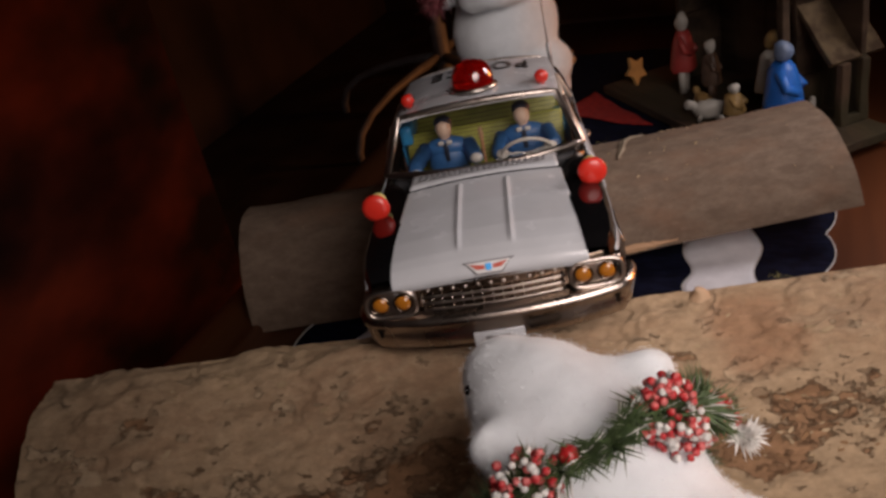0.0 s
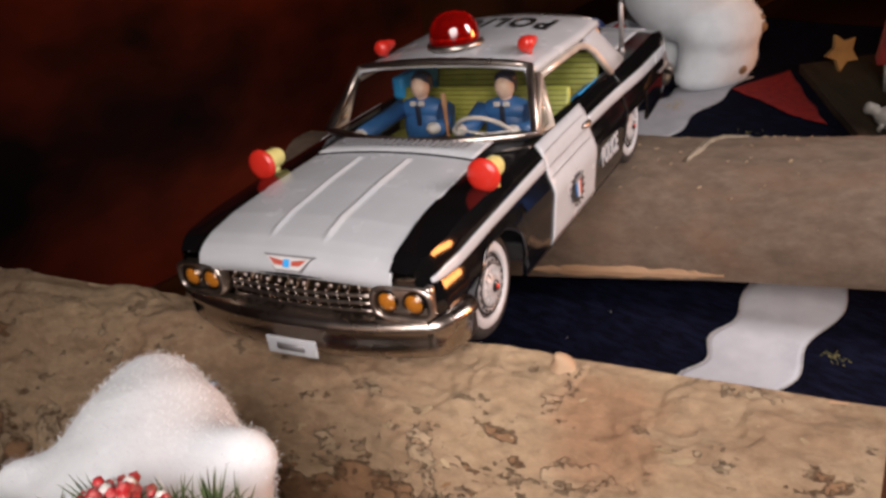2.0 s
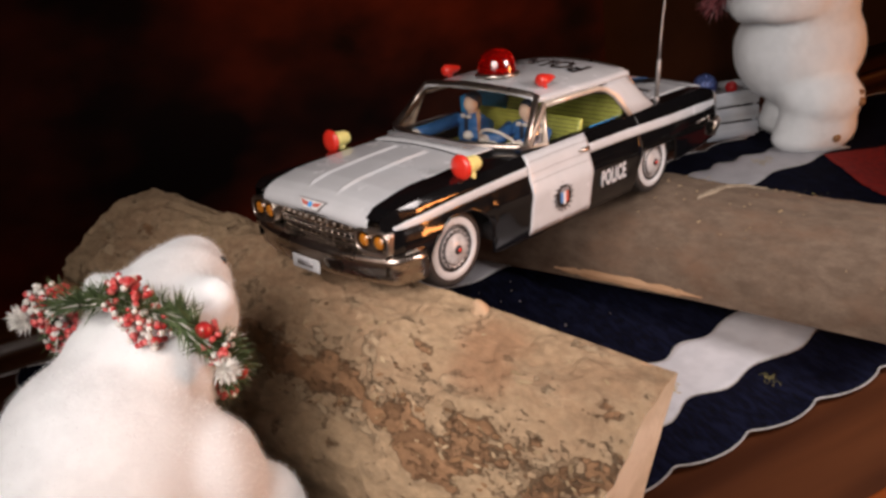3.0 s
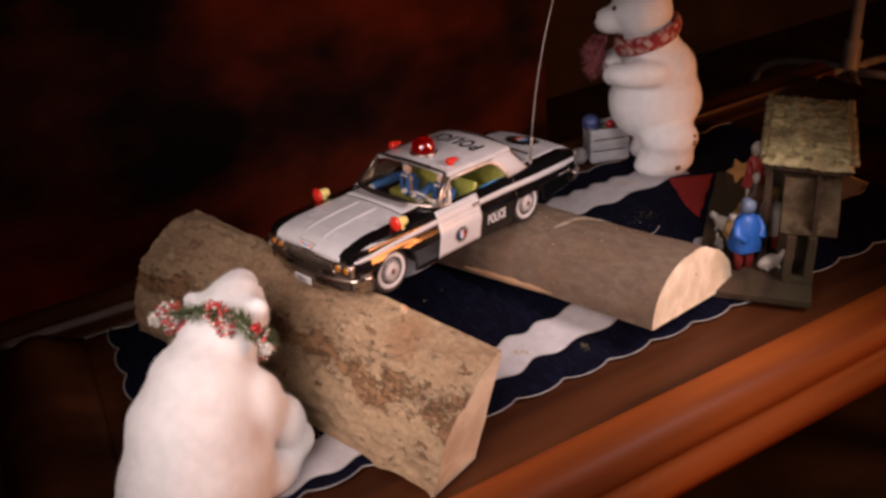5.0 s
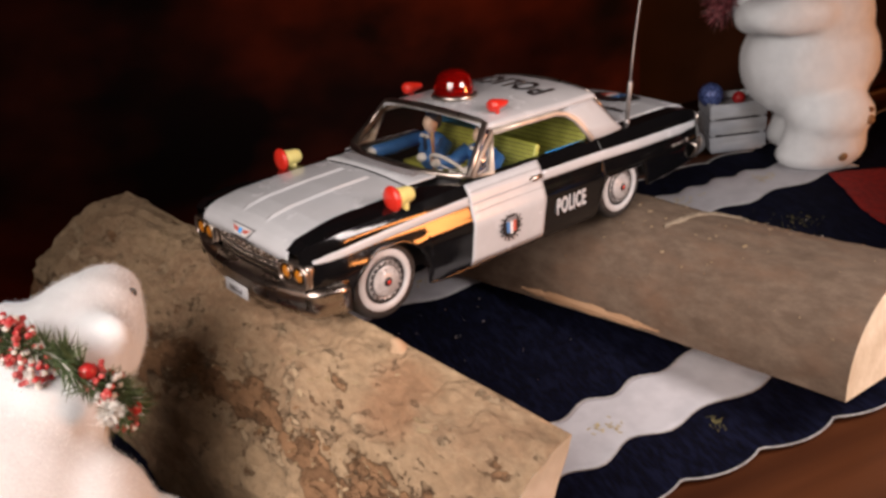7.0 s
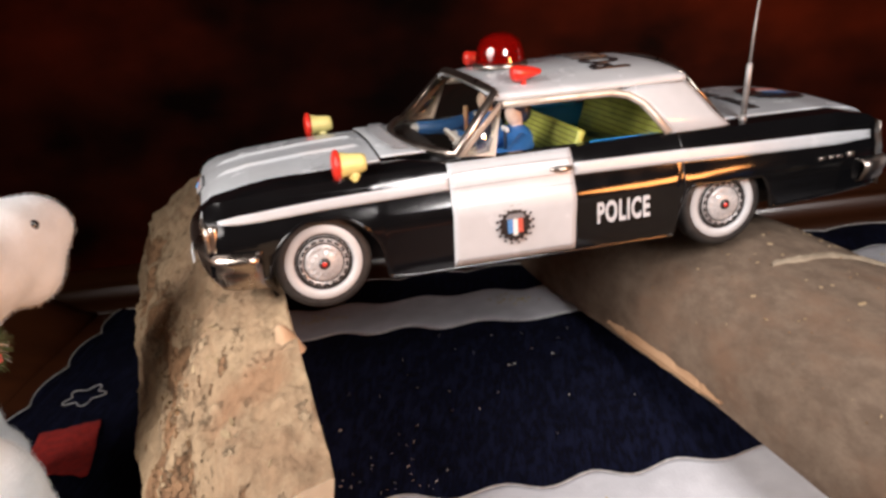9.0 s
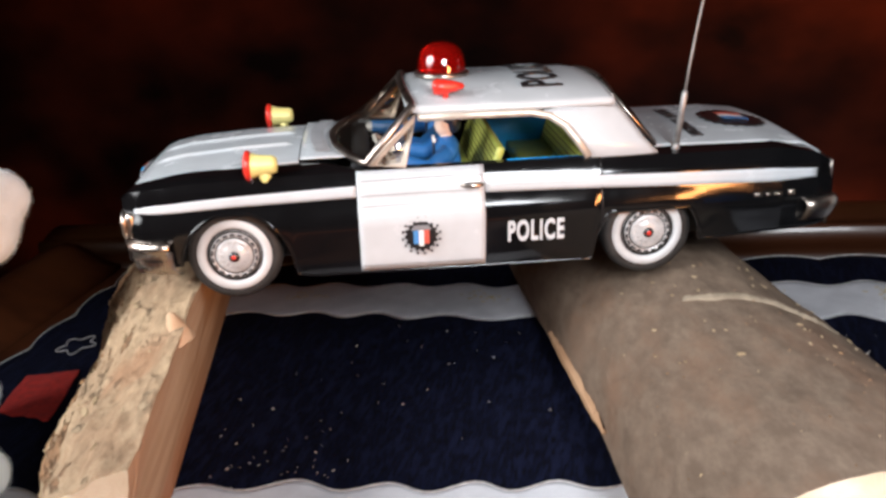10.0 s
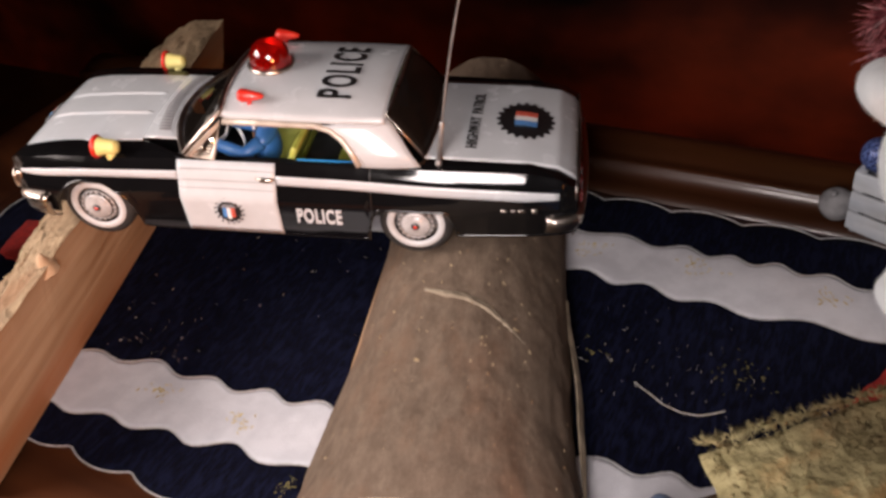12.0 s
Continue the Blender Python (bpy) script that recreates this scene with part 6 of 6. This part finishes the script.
# raised slit across the smooth log, and two strips of bark lifting from its sides
bm = bmesh.new()
pts = [(0.094, 0.212), (0.099, 0.226), (0.102, 0.240), (0.108, 0.252), (0.118, 0.264), (0.128, 0.274)]
rows = []
for k in range(len(pts) * 6 - 5):
    i, f = divmod(k / 6, 1)
    a, b_ = pts[int(i)], pts[min(int(i) + 1, len(pts) - 1)]
    x, y = a[0] + (b_[0] - a[0]) * f, a[1] + (b_[1] - a[1]) * f
    w = 0.0036 * math.sin(math.pi * min(1, max(0.02, k / (len(pts) * 6 - 6)))) ** 0.6 + 0.0014 * noise.noise((k * 0.7, 2, 2))
    z = log2_z(y, x)
    rows.append([(x - w, y, z - 0.0006), (x - w * 0.5, y, z + 0.0018), (x + 0.0001, y, z - 0.0004), (x + w * 0.5, y, z + 0.0028 + 0.0010 * noise.noise((k * 1.3, 4, 1))), (x + w, y, z - 0.0006)])
grid_into(bm, rows)
part("bark_slit", bm, bare, log2, "raised pale slit in the bark")
front = [(x, log2_profile(x)[2][0] - 0.001, log2_profile(x)[2][1] + 0.001) for x in (0.0, 0.045, 0.09, 0.125)]
torn = surface("orange-tan torn bark", (0.30, 0.165, 0.085), (0.42, 0.255, 0.145), 0.8, 0, 120, 6, bump=0.4, bump_scale=300, stretch=(0.2, 1, 1))
back = [(x, log2_profile(x)[82][0] + 0.001, log2_profile(x)[82][1]) for x in (0.045, 0.10, 0.15, 0.205)]
for line, lift in ((front, -1), (back, 1)):
    bm = bmesh.new()
    rows = []
    for k in range(31):
        t = k / 30 * 2.999
        i = int(t)
        p = Vector(line[i]).lerp(Vector(line[i + 1]), t - i)
        w = 0.0012 + 0.0010 * noise.noise((k * 0.3, lift, 1)) + 0.001 * noise.noise((k * 1.1, lift, 1))
        taper = min(1, k / 3, (30 - k) / 5 + 0.12)
        if lift < 0:      # the front strip is broad and hangs at its end
            w += 0.0017 * math.sin(math.pi * min(1, k / 27))
            p += Vector((0, 0.0004, -0.0020 * (k / 30) ** 2))
        if lift > 0:      # the rear strip widens and curls away from the log
            w += 0.0055 * math.sin(math.pi * min(1, max(0, (k - 6) / 24))) * (0.7 + 0.6 * noise.noise((k * 0.9, 3, 3)))
            p += Vector((0, 0.0050 * math.sin(math.pi * max(0, (k - 4) / 26)), 0))
        rows.append([p + Vector((0, -lift * 0.0015, w)) * taper, p + Vector((0, lift * 0.001, 0)), p + Vector((0, lift * 0.0014, -w)) * taper])
    grid_into(bm, rows)
    part("bark_strip", thick(bm, 0.0010), torn if lift < 0 else bare, log2, "strip of bark lifting off", smooth=False)

def chips(name, rows, count, seed, lo, hi, mat, label, along=(0.0, 1.0), round_=(0.15, 0.9)):
    """Loose flakes of bark lying flat against a log, given by its rows of surface points."""
    r = random.Random(seed)
    bm = bmesh.new()
    for _ in range(count):
        i = int((along[0] + (along[1] - along[0]) * r.random()) * (len(rows) - 3)) + 1
        k = int((round_[0] + (round_[1] - round_[0]) * r.random()) * (len(rows[0]) - 3)) + 1
        p = Vector(rows[i][k])
        u = (Vector(rows[i + 1][k]) - Vector(rows[i - 1][k])).normalized()
        w = (Vector(rows[i][k + 1]) - Vector(rows[i][k - 1])).normalized()
        n = u.cross(w).normalized()
        n = n if n.z > 0 or n.y < 0 else -n
        size, a = r.uniform(lo, hi) * r.choice((0.6, 0.8, 1.0, 1.5)), r.gauss(0, 0.5)
        d, e = u * math.cos(a) + w * math.sin(a), w * math.cos(a) - u * math.sin(a)
        base = [p + d * size * math.cos(t) * r.uniform(0.5, 1.1) + e * size * 0.42 * math.sin(t) * r.uniform(0.4, 1.1) + n * r.uniform(0.0, 0.0003) for t in span(0, 2 * math.pi, 7)[:-1]]
        low, top = [bm.verts.new(q - n * 0.0012) for q in base], [bm.verts.new(q + n * 0.0003) for q in base]
        bm.faces.new(top)
        for j in range(6):
            bm.faces.new((low[j], low[(j + 1) % 6], top[(j + 1) % 6], top[j]))
    return tagged(mesh_ob(name, bm, mat, smooth=False), label, "bark flakes", kind="stuff")


tan_flake = surface("tan bark flakes", (0.28, 0.20, 0.115), (0.40, 0.30, 0.185), 0.85, 0, 60, 6, bump=0.3, bump_scale=400, spec=0.2)
rust_flake = surface("rusty bark flakes", (0.14, 0.080, 0.040), (0.24, 0.135, 0.068), 0.85, 0, 60, 6, bump=0.3, bump_scale=400, spec=0.2)
chips("bark_flakes", rows1, 130, 21, 0.0008, 0.0034, tan_flake, "tan flakes of bark on the rough log")
chips("bark_flakes", rows1, 110, 22, 0.0007, 0.0028, rust_flake, "rusty flakes of bark on the rough log", (0.45, 1.0), (0.40, 0.62))
chips("bark_flakes", rows1, 90, 24, 0.0007, 0.0026, tan_flake, "tan crumbs of bark along the broken band", (0.45, 1.0), (0.40, 0.62))
chips("bark_flakes", rows2, 80, 23, 0.0004, 0.0012, tan_flake, "small pale flakes on the smooth log")
chips("bark_flakes", rows2, 34, 25, 0.0008, 0.0020, tan_flake, "pale chips of bark on the smooth log beside the car", (0.58, 0.80), (0.25, 0.70))
chips("bark_flakes", rows2, 90, 26, 0.0003, 0.0011, rust_flake, "small dark crumbs of bark on the smooth log", (0.5, 1.0))

# flecks and straw lying on the cloth
fleck_mat = surface("pale flecks", (0.55, 0.50, 0.40), (0.75, 0.72, 0.66), 0.5, 0, 300)
gold = surface("gold thread", (0.40, 0.30, 0.12), (0.58, 0.47, 0.22), 0.5, 0.2, 400)
moss_mat = surface("olive moss crumbs", (0.10, 0.10, 0.03), (0.26, 0.22, 0.08), 0.9, 0, 300)


def cloth_z(x, y):
    q = TABLE.inverted() @ Vector((x, y, 0))
    return wrinkle(q.x, q.y)


def flecks(name, mat, spots, label, seed, lo=0.0004, hi=0.0022):
    r = random.Random(seed)
    bm = bmesh.new()
    for x, y, n, spread in spots:
        for _ in range(n):
            px, py = x + r.gauss(0, spread), y + r.gauss(0, spread)
            if -0.05 < py < 0.155 or 0.30 < py < 0.50:
                ln, a = r.uniform(lo, hi) * r.choice((0.6, 1, 2.0)), r.uniform(0, math.pi)
                box_into(bm, (px, py, cloth_z(px, py) + 0.0010), (ln, lo, 0.0004), Matrix.Rotation(a, 3, "Z"))
    return tagged(mesh_ob(name, bm, mat, smooth=False), label, "crumbs", kind="stuff")


flecks("flecks", fleck_mat, [(0.02, 0.04, 22, 0.05), (0.07, 0.0, 34, 0.022), (0.10, 0.02, 16, 0.012), (0.0, 0.11, 14, 0.04), (0.075, 0.335, 24, 0.02), (0.10, 0.37, 24, 0.022)],
       "pale flecks and straw bits scattered on the runner", 8, 0.00022, 0.0009)
flecks("moss_crumbs", moss_mat, [(0.095, 0.405, 40, 0.010), (0.187, 0.130, 30, 0.0030), (0.076, 0.312, 14, 0.006)], "olive moss crumbs on the runner", 9, 0.0003, 0.0018)
# silver thread curling over the cloth
bm = bmesh.new()
line = [(0.104, 0.338), (0.112, 0.346), (0.121, 0.354), (0.127, 0.364), (0.129, 0.374), (0.127, 0.384), (0.125, 0.390)]
tube_into(bm, [(x, y, cloth_z(x, y) + 0.0012) for x, y in line], 0.0003, 5)
for i in range(26):
    a, b_ = line[i * 6 // 26], line[i * 6 // 26 + 1]
    f = i * 6 / 26 % 1
    x, y = a[0] + (b_[0] - a[0]) * f, a[1] + (b_[1] - a[1]) * f
    ball_into(bm, (x, y, cloth_z(x, y) + 0.0013), (0.0005, 0.0005, 0.0005), u=6, v=4)
tagged(mesh_ob("silver_thread", bm, fleck_mat), "short silver tinsel thread on the runner", "thread")
# stitched outline of a leaf on the cloth
bm = bmesh.new()
c = Vector((-0.125, -0.165))
pts = [c + Vector((math.cos(a), math.sin(a))) * (0.012 + 0.003 * math.cos(5 * a)) for a in span(0, 2 * math.pi, 60)[:-1]]
tube_into(bm, [(p.x, p.y, cloth_z(p.x, p.y) + 0.0005) for p in pts], 0.0005, 5, closed=True)
part_ob = mesh_ob("stitched_leaf", bm, piping_mat, runner)
part_ob.matrix_parent_inverse = runner.matrix_world.inverted()
# gold motifs stitched on the stripes
for k, (n_, d_) in enumerate(((-0.140, -0.05), (-0.140, 0.09), (-0.138, 0.28), (-0.142, 0.36), (-0.138, 0.45), (0.098, -0.08), (0.100, 0.06), (0.100, 0.13), (0.098, 0.38))):
    bm = bmesh.new()
    r = random.Random(k)
    for a in range(22):
        u, v = n_ + r.gauss(0, 0.0045), d_ + r.gauss(0, 0.007)
        w = r.uniform(0, 3.14)
        box_into(bm, (u, v, wrinkle(u, v) + 0.0012), (0.0026, 0.0006, 0.0004), Matrix.Rotation(w, 3, "Z"))
    part("gold_motif", bm, gold, runner, "faded gold stitched motif", smooth=False)

# foot of a pale swivel stand on the floor beyond the table
stand_mat = surface("pale enamelled steel", (0.20, 0.20, 0.21), (0.27, 0.27, 0.28), 0.45, 0, 20, 4)
stand = tagged(new("swivel_stand"), "pale steel swivel stand with arched legs on the floor", "stand")
stand.matrix_world = pose(-0.142, 1.873, -0.47, 0, 0, 12)
bm = bmesh.new()
lathe_into(bm, [(0, 0.055), (0.020, 0.055), (0.022, 0.060), (0.022, 0.24), (0.014, 0.245), (0.014, 0.42), (0, 0.42)], Matrix.Identity(4), 24)
part("post", bm, stand_mat, stand)
for k in range(5):
    a = 2 * math.pi * k / 5
    bm = bmesh.new()
    tube_into(bm, [(math.cos(a) * q, math.sin(a) * q, z) for q, z in ((0.02, 0.155), (0.10, 0.150), (0.20, 0.132), (0.28, 0.105), (0.33, 0.070), (0.35, 0.030), (0.352, 0.0))],
              [0.013, 0.012, 0.011, 0.010, 0.010, 0.011, 0.011], 10)
    part("leg", bm, stand_mat, stand)
